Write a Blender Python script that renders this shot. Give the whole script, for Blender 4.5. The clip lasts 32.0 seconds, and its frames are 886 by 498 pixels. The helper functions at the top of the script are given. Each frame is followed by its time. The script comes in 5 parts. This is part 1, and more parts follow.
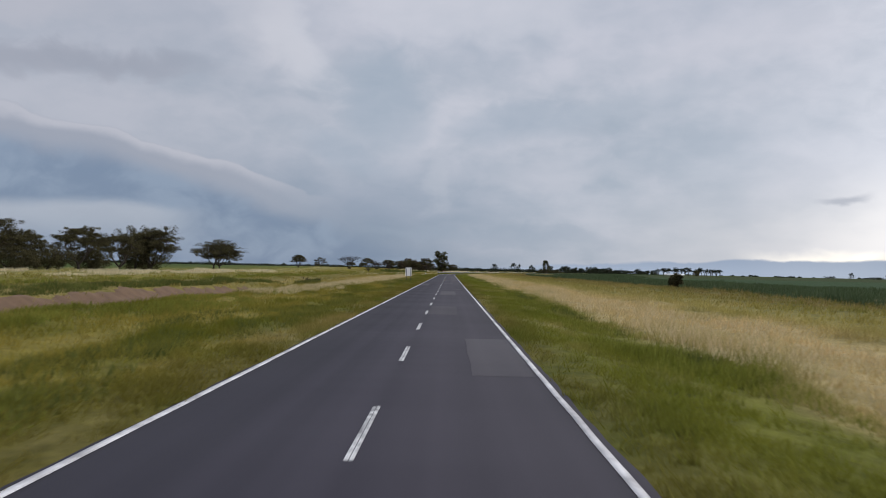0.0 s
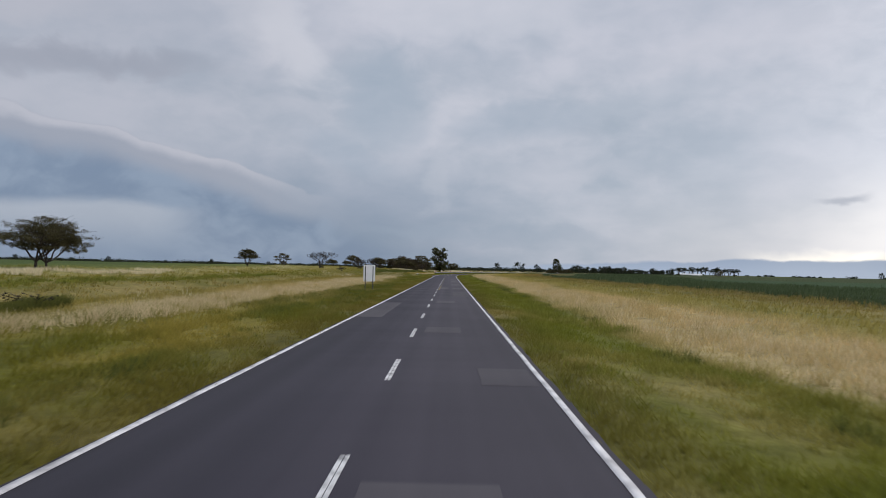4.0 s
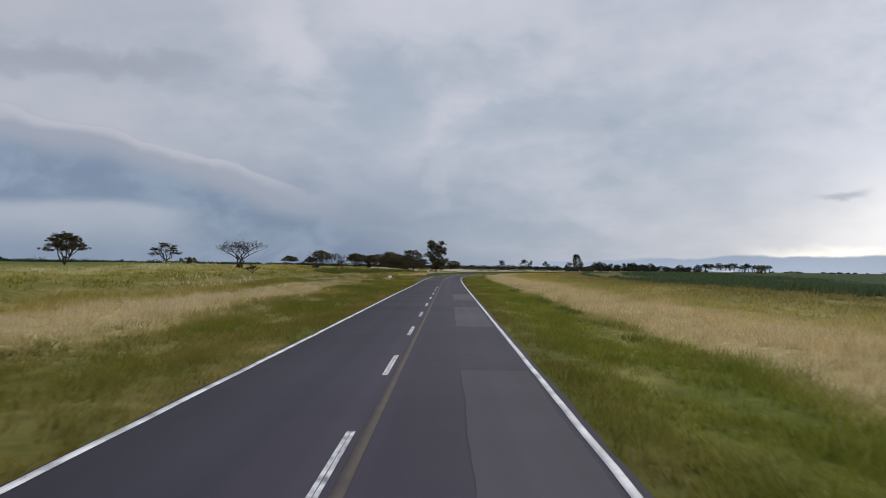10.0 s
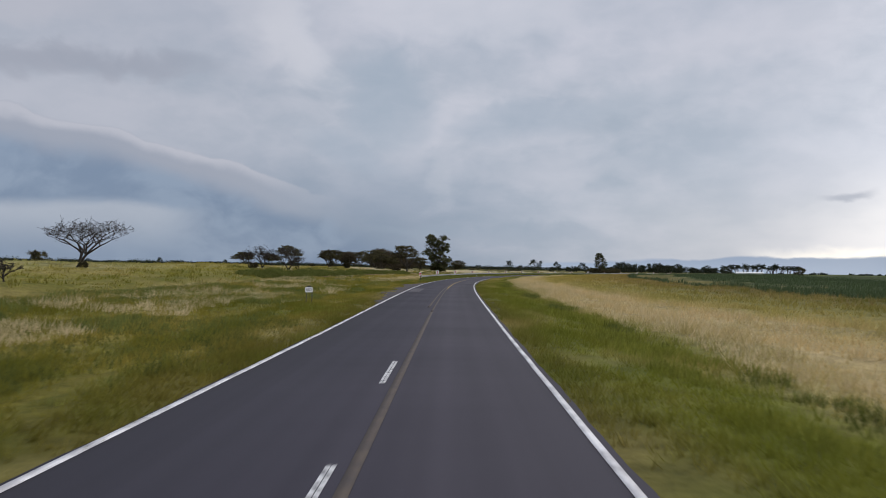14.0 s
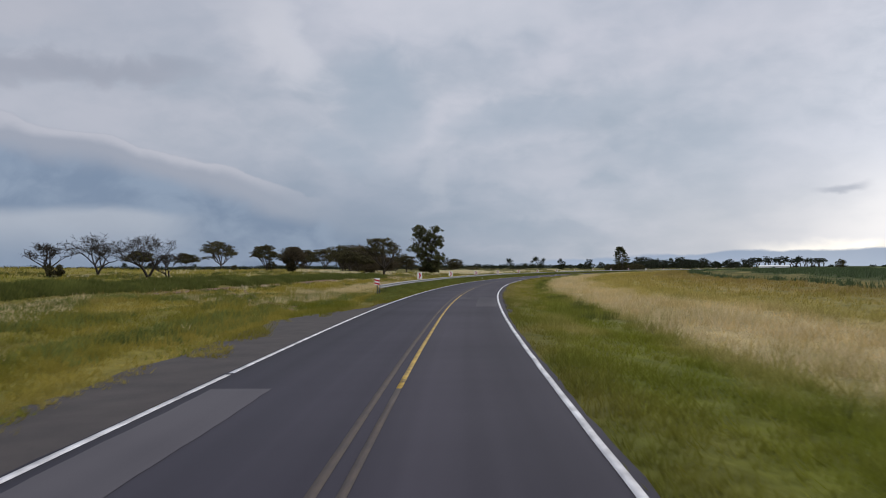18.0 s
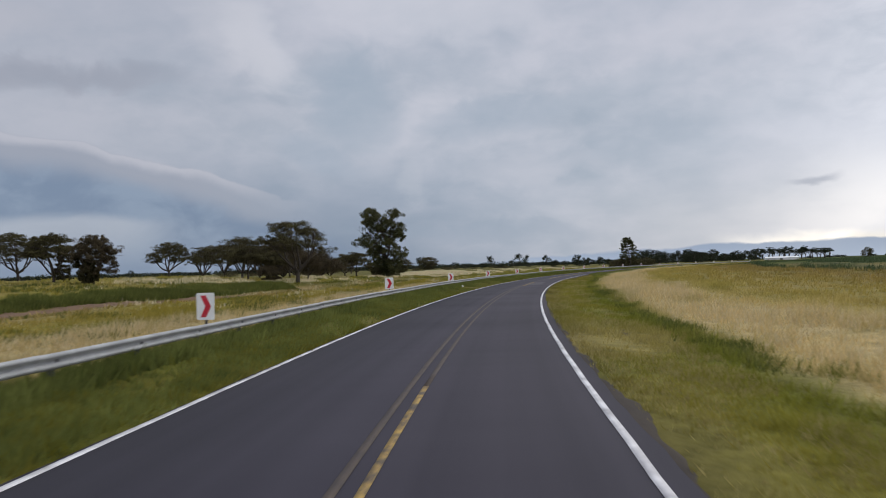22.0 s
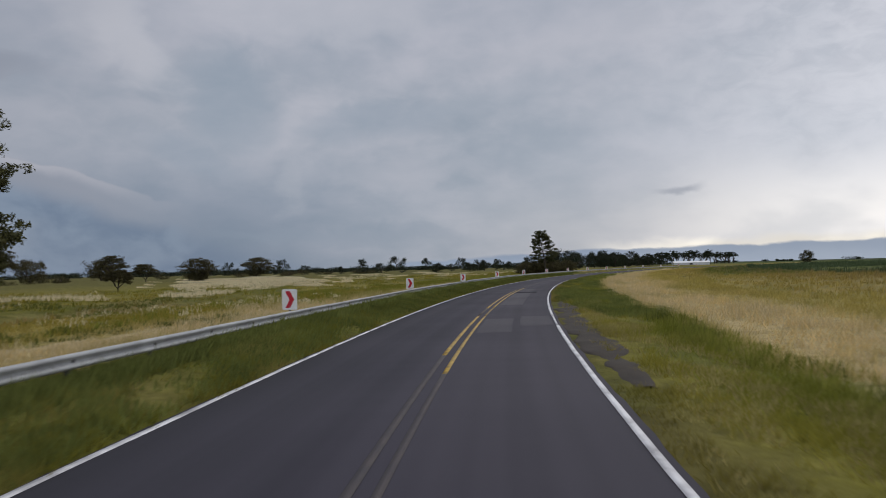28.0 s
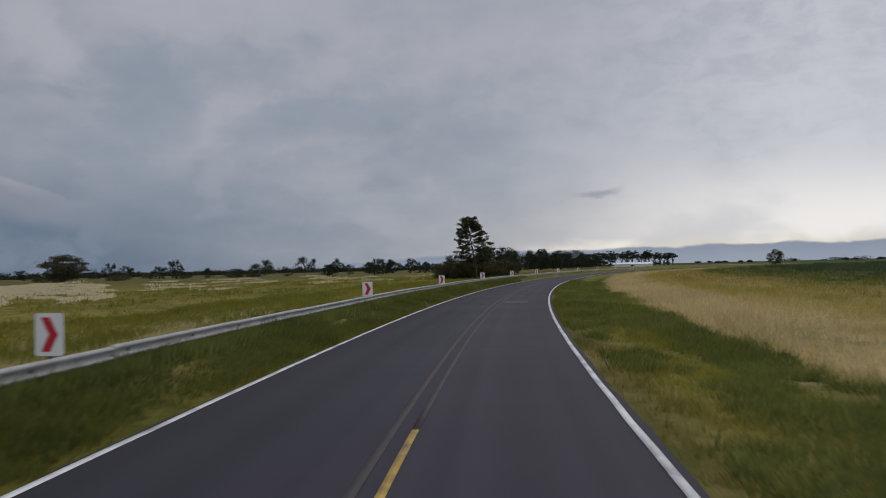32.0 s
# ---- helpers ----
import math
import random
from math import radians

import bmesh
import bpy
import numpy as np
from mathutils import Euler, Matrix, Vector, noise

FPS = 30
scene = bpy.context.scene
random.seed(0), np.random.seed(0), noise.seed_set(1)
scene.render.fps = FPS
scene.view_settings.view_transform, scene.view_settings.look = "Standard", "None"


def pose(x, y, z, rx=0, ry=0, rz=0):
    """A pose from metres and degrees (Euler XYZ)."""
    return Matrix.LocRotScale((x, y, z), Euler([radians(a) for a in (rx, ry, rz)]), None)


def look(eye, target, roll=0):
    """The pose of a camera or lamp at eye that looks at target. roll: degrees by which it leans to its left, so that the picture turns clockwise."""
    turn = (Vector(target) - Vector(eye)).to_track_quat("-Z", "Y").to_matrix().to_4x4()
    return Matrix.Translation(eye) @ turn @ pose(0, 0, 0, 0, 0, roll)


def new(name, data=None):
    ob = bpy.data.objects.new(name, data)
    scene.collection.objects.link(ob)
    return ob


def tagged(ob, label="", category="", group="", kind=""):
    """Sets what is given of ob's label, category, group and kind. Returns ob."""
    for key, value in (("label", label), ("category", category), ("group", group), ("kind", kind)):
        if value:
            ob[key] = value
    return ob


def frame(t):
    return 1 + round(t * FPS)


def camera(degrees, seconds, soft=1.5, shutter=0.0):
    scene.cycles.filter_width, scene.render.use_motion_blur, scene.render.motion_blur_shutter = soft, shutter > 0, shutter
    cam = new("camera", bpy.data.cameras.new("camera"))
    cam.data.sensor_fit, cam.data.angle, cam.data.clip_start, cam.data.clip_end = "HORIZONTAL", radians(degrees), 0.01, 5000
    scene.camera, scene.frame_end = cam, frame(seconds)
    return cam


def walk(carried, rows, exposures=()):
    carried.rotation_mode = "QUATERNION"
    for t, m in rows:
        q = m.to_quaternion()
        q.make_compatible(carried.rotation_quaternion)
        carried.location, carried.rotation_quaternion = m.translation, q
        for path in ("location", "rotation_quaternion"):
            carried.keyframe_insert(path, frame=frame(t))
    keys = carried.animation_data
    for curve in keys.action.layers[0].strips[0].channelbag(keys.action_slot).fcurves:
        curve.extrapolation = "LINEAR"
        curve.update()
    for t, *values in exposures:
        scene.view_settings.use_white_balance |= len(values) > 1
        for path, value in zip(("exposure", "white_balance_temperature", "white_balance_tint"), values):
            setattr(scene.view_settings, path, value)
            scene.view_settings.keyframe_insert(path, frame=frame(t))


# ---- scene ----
cam = camera(56.0, 32.0, soft=0.6, shutter=0.25)
# seconds, x, y, yaw, pitch, roll; the eye rides 2.4 m above the road
PATH = [
(0,-0.88,0.01,0.07,1.41,-1.26),
(0.5,-0.81,10.25,0.08,1.36,-1.21),
(1,-0.74,20.53,0.08,1.33,-1.23),
(1.5,-0.68,30.85,0.17,1.33,-1.25),
(2,-0.61,41.23,0.15,1.28,-1.33),
(2.5,-0.54,51.64,0.11,1.26,-1.33),
(3,-0.47,62.05,0.13,1.25,-1.39),
(3.5,-0.41,72.41,0.06,1.28,-1.45),
(4,-0.34,82.64,0.05,1.37,-1.3),
(4.5,-0.27,92.74,0.08,1.41,-1.09),
(5,-0.21,102.72,0.1,1.37,-0.93),
(5.5,-0.14,112.6,0.1,1.28,-0.87),
(6,-0.08,122.39,0.04,1.26,-0.93),
(6.5,-0.02,132.08,0.03,1.27,-0.94),
(7,0.04,141.69,0.06,1.21,-0.95),
(7.5,0.11,151.33,0.05,1.18,-0.96),
(8,0.17,161.06,0.06,1.2,-0.86),
(8.5,0.23,170.85,0.14,1.15,-0.97),
(9,0.3,180.61,0.09,1.22,-0.94),
(9.5,0.36,190.28,0.07,1.25,-0.92),
(10,0.42,199.9,0.06,1.27,-0.85),
(10.5,0.49,209.63,0.1,1.24,-0.82),
(11,0.55,219.5,0.08,1.25,-0.77),
(11.5,0.62,229.48,0.09,1.23,-0.79),
(12,0.68,239.56,0.12,1.21,-0.81),
(12.5,0.75,249.69,0.27,1.22,-0.98),
(13,0.81,259.83,0.19,1.33,-0.83),
(13.5,0.88,269.84,0.2,1.32,-0.79),
(14,0.94,279.72,0.31,1.3,-0.96),
(14.5,1.04,289.51,0.31,1.33,-0.51),
(15,1.14,299.29,0.25,1.41,-0.31),
(15.5,1.23,309.09,0.19,1.43,-0.28),
(16,1.33,318.91,0.16,1.39,-0.36),
(16.5,1.46,328.74,0.15,1.31,-0.44),
(17,1.59,338.59,0.12,1.31,-0.43),
(17.5,1.73,348.47,0.09,1.28,-0.25),
(18,1.9,358.35,0.07,1.3,0.27),
(18.5,2.07,368.23,0.04,1.4,0.76),
(19,2.29,378.13,-0.04,1.34,1),
(19.5,2.56,388.05,-0.03,1.34,1.16),
(20,2.9,398.05,-0.1,1.35,1.45),
(20.5,3.35,408.11,-0.21,1.3,1.57),
(21,3.89,418.24,-0.37,1.32,1.69),
(21.5,4.53,428.48,-0.92,1.29,1.75),
(22,5.29,438.87,-1.4,1.27,1.66),
(22.5,6.17,449.39,-1.89,1.23,1.49),
(23,7.17,459.91,-2.5,1.21,1.51),
(23.5,8.3,470.35,-3.02,1.16,1.35),
(24,9.52,480.6,-3.56,1.18,1.16),
(24.5,10.82,490.58,-4.16,1.15,0.89),
(25,12.22,500.4,-4.92,1.11,0.81),
(25.5,13.73,510.14,-5.83,1.22,0.99),
(26,15.38,519.81,-6.73,1.18,1.06),
(26.5,17.16,529.48,-7.58,1.15,1.05),
(27,19.08,539.27,-8.42,1.28,1.08),
(27.5,21.15,549.16,-9.12,1.37,1.2),
(28,23.35,559.08,-9.64,1.34,1.39),
(28.5,25.67,568.95,-10.05,1.22,1.59),
(29,28.09,578.73,-10.54,1.23,1.66),
(29.5,30.6,588.41,-11,1.24,1.66),
(30,33.24,598.1,-11.52,1.25,1.56),
(30.5,36.04,607.91,-12.23,1.27,1.41),
(31,38.98,617.8,-13.24,1.33,1.28),
(31.5,42.03,627.68,-14.15,1.38,1.29),
(32,45.18,637.45,-14.87,1.34,1.35),
]
def sway(t):
    """How far the car drifts to the right in its lane, in metres."""
    return float(np.interp(t, [0, 2, 4, 6, 8, 9, 10, 12, 14, 15.5, 17, 20, 21, 22, 23, 24, 26, 28, 29, 30, 31, 32], [-0.05, -0.05, 0, 0, -0.06, 0, 0.07, 0.12, 0.06, 0.03, 0, 0, 0.04, 0.13, 0.10, 0.05, 0.02, 0.02, 0.03, -0.06, -0.02, 0.03]))


walk(cam, [(t, pose(x + sway(t) * math.cos(radians(w)), y + sway(t) * math.sin(radians(w)), 2.4, 90 + p, r, w)) for t, x, y, w, p, r in PATH],
     exposures=((0, 0.0), (19, 0.0), (23, -0.06), (26, -0.25), (29, -0.38), (32, -0.55)))


# ---- sky and sun ----
def link_world():
    world = bpy.data.worlds.new("overcast_sky")
    world.use_nodes = True
    scene.world = world
    nt = world.node_tree
    nt.nodes.clear()
    nd, lk = nt.nodes, nt.links

    def val(op, a, b=None, clamp=False):
        n = nd.new("ShaderNodeMath")
        n.operation, n.use_clamp = op, clamp
        for i, v in enumerate((a, b)):
            if v is None:
                continue
            if isinstance(v, (int, float)):
                n.inputs[i].default_value = v
            else:
                lk.new(v, n.inputs[i])
        return n.outputs[0]

    def span(v, a, b, lo=0.0, hi=1.0):
        n = nd.new("ShaderNodeMapRange")
        n.interpolation_type = "SMOOTHSTEP"
        lk.new(v, n.inputs[0])
        for i, q in enumerate((a, b, lo, hi)):
            n.inputs[i + 1].default_value = q
        return n.outputs[0]

    def mix(fac, a, b):
        n = nd.new("ShaderNodeMix")
        n.data_type = "RGBA"
        if isinstance(fac, (int, float)):
            n.inputs[0].default_value = fac
        else:
            lk.new(fac, n.inputs[0])
        for i, v in ((6, a), (7, b)):
            if isinstance(v, tuple):
                n.inputs[i].default_value = (*v, 1)
            else:
                lk.new(v, n.inputs[i])
        return n.outputs[2]

    def noise_at(vec, scale, detail=5.0, rough=0.55, distort=0.0):
        n = nd.new("ShaderNodeTexNoise")
        lk.new(vec, n.inputs["Vector"])
        n.inputs["Scale"].default_value = scale
        n.inputs["Detail"].default_value = detail
        n.inputs["Roughness"].default_value = rough
        n.inputs["Distortion"].default_value = distort
        return n.outputs["Fac"]

    def combine(x, y, z):
        n = nd.new("ShaderNodeCombineXYZ")
        for i, v in enumerate((x, y, z)):
            if isinstance(v, (int, float)):
                n.inputs[i].default_value = v
            else:
                lk.new(v, n.inputs[i])
        return n.outputs[0]

    def band(a0, e0, ra, re, tilt=0.0):
        """A soft patch of cloud at azimuth a0 and elevation e0, so wide and so high, its length tilted."""
        c, s_ = math.cos(radians(tilt)), math.sin(radians(tilt))
        da, de = val("SUBTRACT", az_w, a0), val("SUBTRACT", el_w, e0)
        u = val("DIVIDE", val("ADD", val("MULTIPLY", da, c), val("MULTIPLY", de, s_)), ra)
        v = val("DIVIDE", val("SUBTRACT", val("MULTIPLY", de, c), val("MULTIPLY", da, s_)), re)
        return span(val("ADD", val("MULTIPLY", u, u), val("MULTIPLY", v, v)), 1.0, 0.0)

    tc = nd.new("ShaderNodeTexCoord")
    sep = nd.new("ShaderNodeSeparateXYZ")
    lk.new(tc.outputs["Generated"], sep.inputs[0])
    x, y, z = sep.outputs
    az = val("MULTIPLY", val("ARCTAN2", x, y), 180 / math.pi)      # degrees right of the straight
    el = val("MULTIPLY", val("ARCSINE", z), 180 / math.pi)
    up = val("ADD", val("MAXIMUM", z, 0.0), 0.16)
    deck = combine(val("DIVIDE", x, up), val("DIVIDE", y, up), 0.0)
    n1 = noise_at(deck, 0.9, 5.0, 0.50, 0.3)
    n3 = noise_at(combine(val("MULTIPLY", az, 0.085), val("MULTIPLY", el, 0.17), 3.0), 1.0, 4.0, 0.48, 0.25)
    n4 = noise_at(combine(val("MULTIPLY", az, 0.16), val("MULTIPLY", el, 0.30), 9.0), 1.0, 4.0, 0.5, 0.3)
    n5 = noise_at(combine(val("MULTIPLY", az, 0.30), val("MULTIPLY", el, 0.42), 5.0), 1.0, 4.0, 0.52, 0.4)
    n6 = noise_at(combine(val("MULTIPLY", az, 0.46), val("MULTIPLY", el, 0.85), 14.0), 1.0, 5.0, 0.55, 0.5)
    az_w = val("ADD", az, val("MULTIPLY", val("SUBTRACT", n4, 0.5), 6.0))
    el_w = val("ADD", el, val("MULTIPLY", val("SUBTRACT", n5, 0.5), 3.0))

    # cloud deck: cool blue-grey undersides to pale lavender-grey
    billow = val("ADD", val("ADD", val("MULTIPLY", n1, 0.34), val("MULTIPLY", n3, 0.40)), val("ADD", val("MULTIPLY", n5, 0.14), val("MULTIPLY", n6, 0.12)))
    deck_col = mix(span(billow, 0.36, 0.63), (0.365, 0.425, 0.510), (0.590, 0.603, 0.680))
    # bluer toward the horizon ahead
    col = mix(span(el, 2.0, 12.0), mix(0.72, (0.300, 0.375, 0.485), deck_col), deck_col)
    col = mix(val("MULTIPLY", span(el, 10.0, 18.0), 0.40), col, (0.590, 0.600, 0.690))
    low_blue = val("MULTIPLY", span(val("ADD", el, val("MULTIPLY", n3, 4.0)), 11.5, 4.5), span(az, 10.0, -7.0))
    col = mix(val("MULTIPLY", low_blue, 0.72), col, (0.180, 0.250, 0.360))
    # grey rain side
    col = mix(val("MULTIPLY", span(az, 2.0, -24.0), 0.42), col, (0.360, 0.385, 0.460))
    # the larger folds of the deck: pale ridges, blue hollows, grey streaks
    for a0, e0, ra, re, tilt, share, tone in (
            (-25.0, 12.4, 12.0, 1.4, 3.0, 0.60, (0.315, 0.335, 0.405)), (-30.0, 15.6, 10.0, 1.8, 0.0, 0.45, (0.500, 0.505, 0.570)), (-10.5, 14.8, 4.6, 2.2, -48.0, 0.55, (0.660, 0.670, 0.735)),
            (-12.5, 15.5, 5.0, 2.2, -40.0, 0.45, (0.590, 0.600, 0.665)), (1.0, 17.5, 11.0, 2.8, 0.0, 0.45, (0.650, 0.660, 0.730)), (-4.5, 11.5, 4.5, 4.6, -30.0, 0.62, (0.330, 0.405, 0.500)),
            (5.0, 10.2, 7.0, 1.7, 8.0, 0.50, (0.370, 0.435, 0.530)), (13.0, 11.5, 8.0, 1.4, 10.0, 0.40, (0.420, 0.475, 0.560)), (-0.5, 6.0, 1.6, 2.2, 0.0, 0.40, (0.520, 0.550, 0.625)), (8.0, 6.5, 7.0, 1.2, 4.0, 0.40, (0.540, 0.560, 0.640)),
            (-7.0, 7.6, 5.0, 1.6, -20.0, 0.40, (0.350, 0.420, 0.520)), (4.0, 2.4, 12.0, 0.9, 0.0, 0.45, (0.320, 0.385, 0.485)), (20.0, 15.0, 9.0, 2.0, 12.0, 0.30, (0.600, 0.608, 0.680))):
        col = mix(val("MULTIPLY", band(a0, e0, ra, re, tilt), share), col, tone)
    # rolled shelf cloud: pale top edge, grey belly, rain-blue below it, a low bank
    wob = val("ADD", val("MULTIPLY", val("SUBTRACT", n4, 0.5), 1.8), val("MULTIPLY", val("SUBTRACT", n5, 0.5), 0.9))
    edge = val("ADD", val("MINIMUM", val("ADD", val("MULTIPLY", val("ADD", az, 28.0), -0.13), 9.3), val("ADD", val("MULTIPLY", val("ADD", az, 20.0), -0.285), 8.1)), wob)
    drop = val("SUBTRACT", edge, el)
    side = span(az, -6.0, -17.0)
    col = mix(val("MULTIPLY", span(drop, -0.10, 0.12), side), col, (0.345, 0.375, 0.455))
    lip = val("MULTIPLY", val("MULTIPLY", span(drop, -0.10, 0.14), span(drop, 1.0, 0.15)), side)
    col = mix(val("MULTIPLY", lip, 0.60), col, (0.590, 0.592, 0.660))
    under = val("MULTIPLY", span(drop, 1.1, 2.6), span(az, 6.0, -12.0))
    col = mix(val("MULTIPLY", under, 0.88), col, mix(span(n5, 0.35, 0.65), (0.180, 0.250, 0.370), (0.255, 0.330, 0.450)))
    bank = val("MULTIPLY", span(val("ADD", el, val("MULTIPLY", wob, 0.9)), 4.1, 3.3), span(az, -15.0, -20.0))
    col = mix(val("MULTIPLY", bank, 0.75), col, mix(span(el, 0.3, 3.4), (0.250, 0.320, 0.435), (0.445, 0.485, 0.565)))
    # clearing toward the low sun: pale, then a bright slit over a blue bank
    glow = val("MULTIPLY", span(el, 16.0, 1.5), span(az, 5.0, 31.0))
    glow = val("MULTIPLY", glow, span(val("ADD", val("MULTIPLY", n4, 0.6), val("MULTIPLY", n3, 0.4)), 0.34, 0.58, 0.62, 1.0))
    col = mix(val("MULTIPLY", glow, 0.92), col, mix(span(el, 2.6, 9.0), mix(span(az, 18.0, 40.0), (0.740, 0.730, 0.760), (1.520, 1.450, 1.380)), mix(span(az, 24.0, 42.0), (0.660, 0.690, 0.775), (0.980, 1.005, 1.085))))
    col = mix(val("MULTIPLY", val("MULTIPLY", span(az, 12.0, 40.0), span(el, 22.0, 8.0, 0.55, 1.0)), 0.28), col, (0.860, 0.880, 0.960))
    # thinner deck round toward the sun
    col = mix(val("MULTIPLY", val("MULTIPLY", span(az, 20.0, 40.0), span(el, 3.0, 9.0)), span(n6, 0.30, 0.66, 0.18, 0.46)), col, (0.960, 0.975, 1.050))
    slit_top = val("ADD", val("MULTIPLY", n5, 1.3), 0.75)
    slit = val("MULTIPLY", span(val("SUBTRACT", el, slit_top), 0.5, -0.3), span(az, 18.0, 27.0))
    col = mix(val("MULTIPLY", slit, 0.9), col, mix(span(n4, 0.40, 0.62), (0.96, 0.910, 0.830), (1.42, 1.330, 1.160)))
    puff = val("MULTIPLY", span(val("ABSOLUTE", val("SUBTRACT", el, val("ADD", 5.0, wob))), 0.35, 0.05), val("MULTIPLY", span(az, 23.5, 25.3), span(az, 27.6, 26.0)))
    col = mix(val("MULTIPLY", puff, 0.7), col, (0.400, 0.430, 0.510))
    far_edge = val("ADD", val("MULTIPLY", n5, 0.75), val("ADD", val("MULTIPLY", span(az, 0.0, 26.0), 0.85), -0.12))
    low = val("MULTIPLY", span(val("SUBTRACT", el, far_edge), 0.12, -0.08), span(az, -4.0, 10.0))
    col = mix(val("MULTIPLY", low, 0.92), col, mix(span(el, 0.0, 1.1), (0.350, 0.440, 0.590), (0.285, 0.370, 0.520)))
    # the deck overhead lets more light through
    sky = nd.new("ShaderNodeTexSky")
    sky.sky_type, sky.sun_disc = "NISHITA", False
    sky.sun_elevation, sky.sun_rotation = radians(48), radians(40)
    sky_dim = nd.new("ShaderNodeVectorMath")
    sky_dim.operation = "SCALE"
    lk.new(sky.outputs[0], sky_dim.inputs[0])
    sky_dim.inputs["Scale"].default_value = 0.07
    # brighter overhead, where the deck is thinner; behind, unseen, raised to light the signs
    gain = val("MULTIPLY", span(el, 19.0, 50.0, 1.0, 1.28), span(val("ABSOLUTE", az), 75.0, 130.0, 1.0, 1.35))
    lit = nd.new("ShaderNodeVectorMath")
    lit.operation = "SCALE"
    lk.new(mix(0.06, col, sky_dim.outputs[0]), lit.inputs[0])
    lk.new(gain, lit.inputs["Scale"])
    bg = nd.new("ShaderNodeBackground")
    lk.new(lit.outputs[0], bg.inputs[0])
    bg.inputs[1].default_value = 1.0
    out = nd.new("ShaderNodeOutputWorld")
    lk.new(bg.outputs[0], out.inputs[0])


link_world()
sun = new("sun", bpy.data.lights.new("sun", "SUN"))
sun.data.energy, sun.data.angle, sun.data.color = 1.0, radians(30), (1.0, 0.95, 0.86)
sun.matrix_world = look((0, 0, 100), (-math.sin(radians(40)) * 67, -math.cos(radians(40)) * 67, 25))


# ---- materials ----
def thin_leaf(m, share, upright=0.0):
    """Lets a share of the light through a leaf or blade; upright: how far its shading follows the sward as a whole."""
    nd, lk = m.node_tree.nodes, m.node_tree.links
    bsdf = nd["Principled BSDF"]
    glow = nd.new("ShaderNodeBsdfTranslucent")
    if upright:
        geo = nd.new("ShaderNodeNewGeometry")
        own, sum_, unit = nd.new("ShaderNodeVectorMath"), nd.new("ShaderNodeVectorMath"), nd.new("ShaderNodeVectorMath")
        own.operation, sum_.operation, unit.operation = "SCALE", "ADD", "NORMALIZE"
        lk.new(geo.outputs["Normal"], own.inputs[0])
        own.inputs["Scale"].default_value = 1 - upright
        lk.new(own.outputs[0], sum_.inputs[0])
        sum_.inputs[1].default_value = (0, 0, upright)
        lk.new(sum_.outputs[0], unit.inputs[0])
        lk.new(unit.outputs[0], bsdf.inputs["Normal"])
    lk.new(bsdf.inputs["Base Color"].links[0].from_socket, glow.inputs[0])
    both = nd.new("ShaderNodeMixShader")
    both.inputs[0].default_value = share
    lk.new(bsdf.outputs[0], both.inputs[1])
    lk.new(glow.outputs[0], both.inputs[2])
    lk.new(both.outputs[0], nd["Material Output"].inputs[0])


def material(name, dark, light, scale=4.0, rough=0.85, bump=0.2, fine=40.0, coords="Object", metal=0.0, spread=0.0, spec=0.4, upright=0.0, span=(0.25, 0.78)):
    """Two colours mixed by noise at two sizes, with relief; spread: by island."""
    m = bpy.data.materials.new(name)
    m.use_nodes = True
    nd, lk = m.node_tree.nodes, m.node_tree.links
    bsdf = nd["Principled BSDF"]
    tc = nd.new("ShaderNodeTexCoord")
    a, b = nd.new("ShaderNodeTexNoise"), nd.new("ShaderNodeTexNoise")
    for n, sc in ((a, scale), (b, fine)):
        lk.new(tc.outputs[coords], n.inputs["Vector"])
        n.inputs["Scale"].default_value = sc
        n.inputs["Detail"].default_value = 5
    add = nd.new("ShaderNodeMath")
    add.operation = "MULTIPLY_ADD"
    lk.new(b.outputs["Fac"], add.inputs[0])
    add.inputs[1].default_value = 0.45
    half = nd.new("ShaderNodeMath")
    half.operation = "MULTIPLY_ADD"
    lk.new(a.outputs["Fac"], half.inputs[0])
    half.inputs[1].default_value, half.inputs[2].default_value = 0.9, -0.17
    lk.new(half.outputs[0], add.inputs[2])
    fac = add.outputs[0]
    if spread:
        g = nd.new("ShaderNodeNewGeometry")
        k = nd.new("ShaderNodeMath")
        k.operation = "MULTIPLY_ADD"
        lk.new(g.outputs["Random Per Island"], k.inputs[0])
        k.inputs[1].default_value = spread
        lk.new(fac, k.inputs[2])
        j = nd.new("ShaderNodeMath")
        j.operation = "SUBTRACT"
        lk.new(k.outputs[0], j.inputs[0])
        j.inputs[1].default_value = spread / 2
        fac = j.outputs[0]
    ramp = nd.new("ShaderNodeValToRGB")
    ramp.color_ramp.elements[0].position, ramp.color_ramp.elements[1].position = span
    ramp.color_ramp.elements[0].color, ramp.color_ramp.elements[1].color = (*dark, 1), (*light, 1)
    lk.new(fac, ramp.inputs[0])
    col = ramp.outputs[0]
    lk.new(col, bsdf.inputs["Base Color"])
    bsdf.inputs["Roughness"].default_value, bsdf.inputs["Metallic"].default_value = rough, metal
    bsdf.inputs["Specular IOR Level"].default_value = spec
    if bump is None:
        thin_leaf(m, 0.45, upright)
    elif bump:
        bp = nd.new("ShaderNodeBump")
        bp.inputs["Strength"].default_value, bp.inputs["Distance"].default_value = bump, 0.01
        lk.new(b.outputs["Fac"], bp.inputs["Height"])
        lk.new(bp.outputs[0], bsdf.inputs["Normal"])
    return m


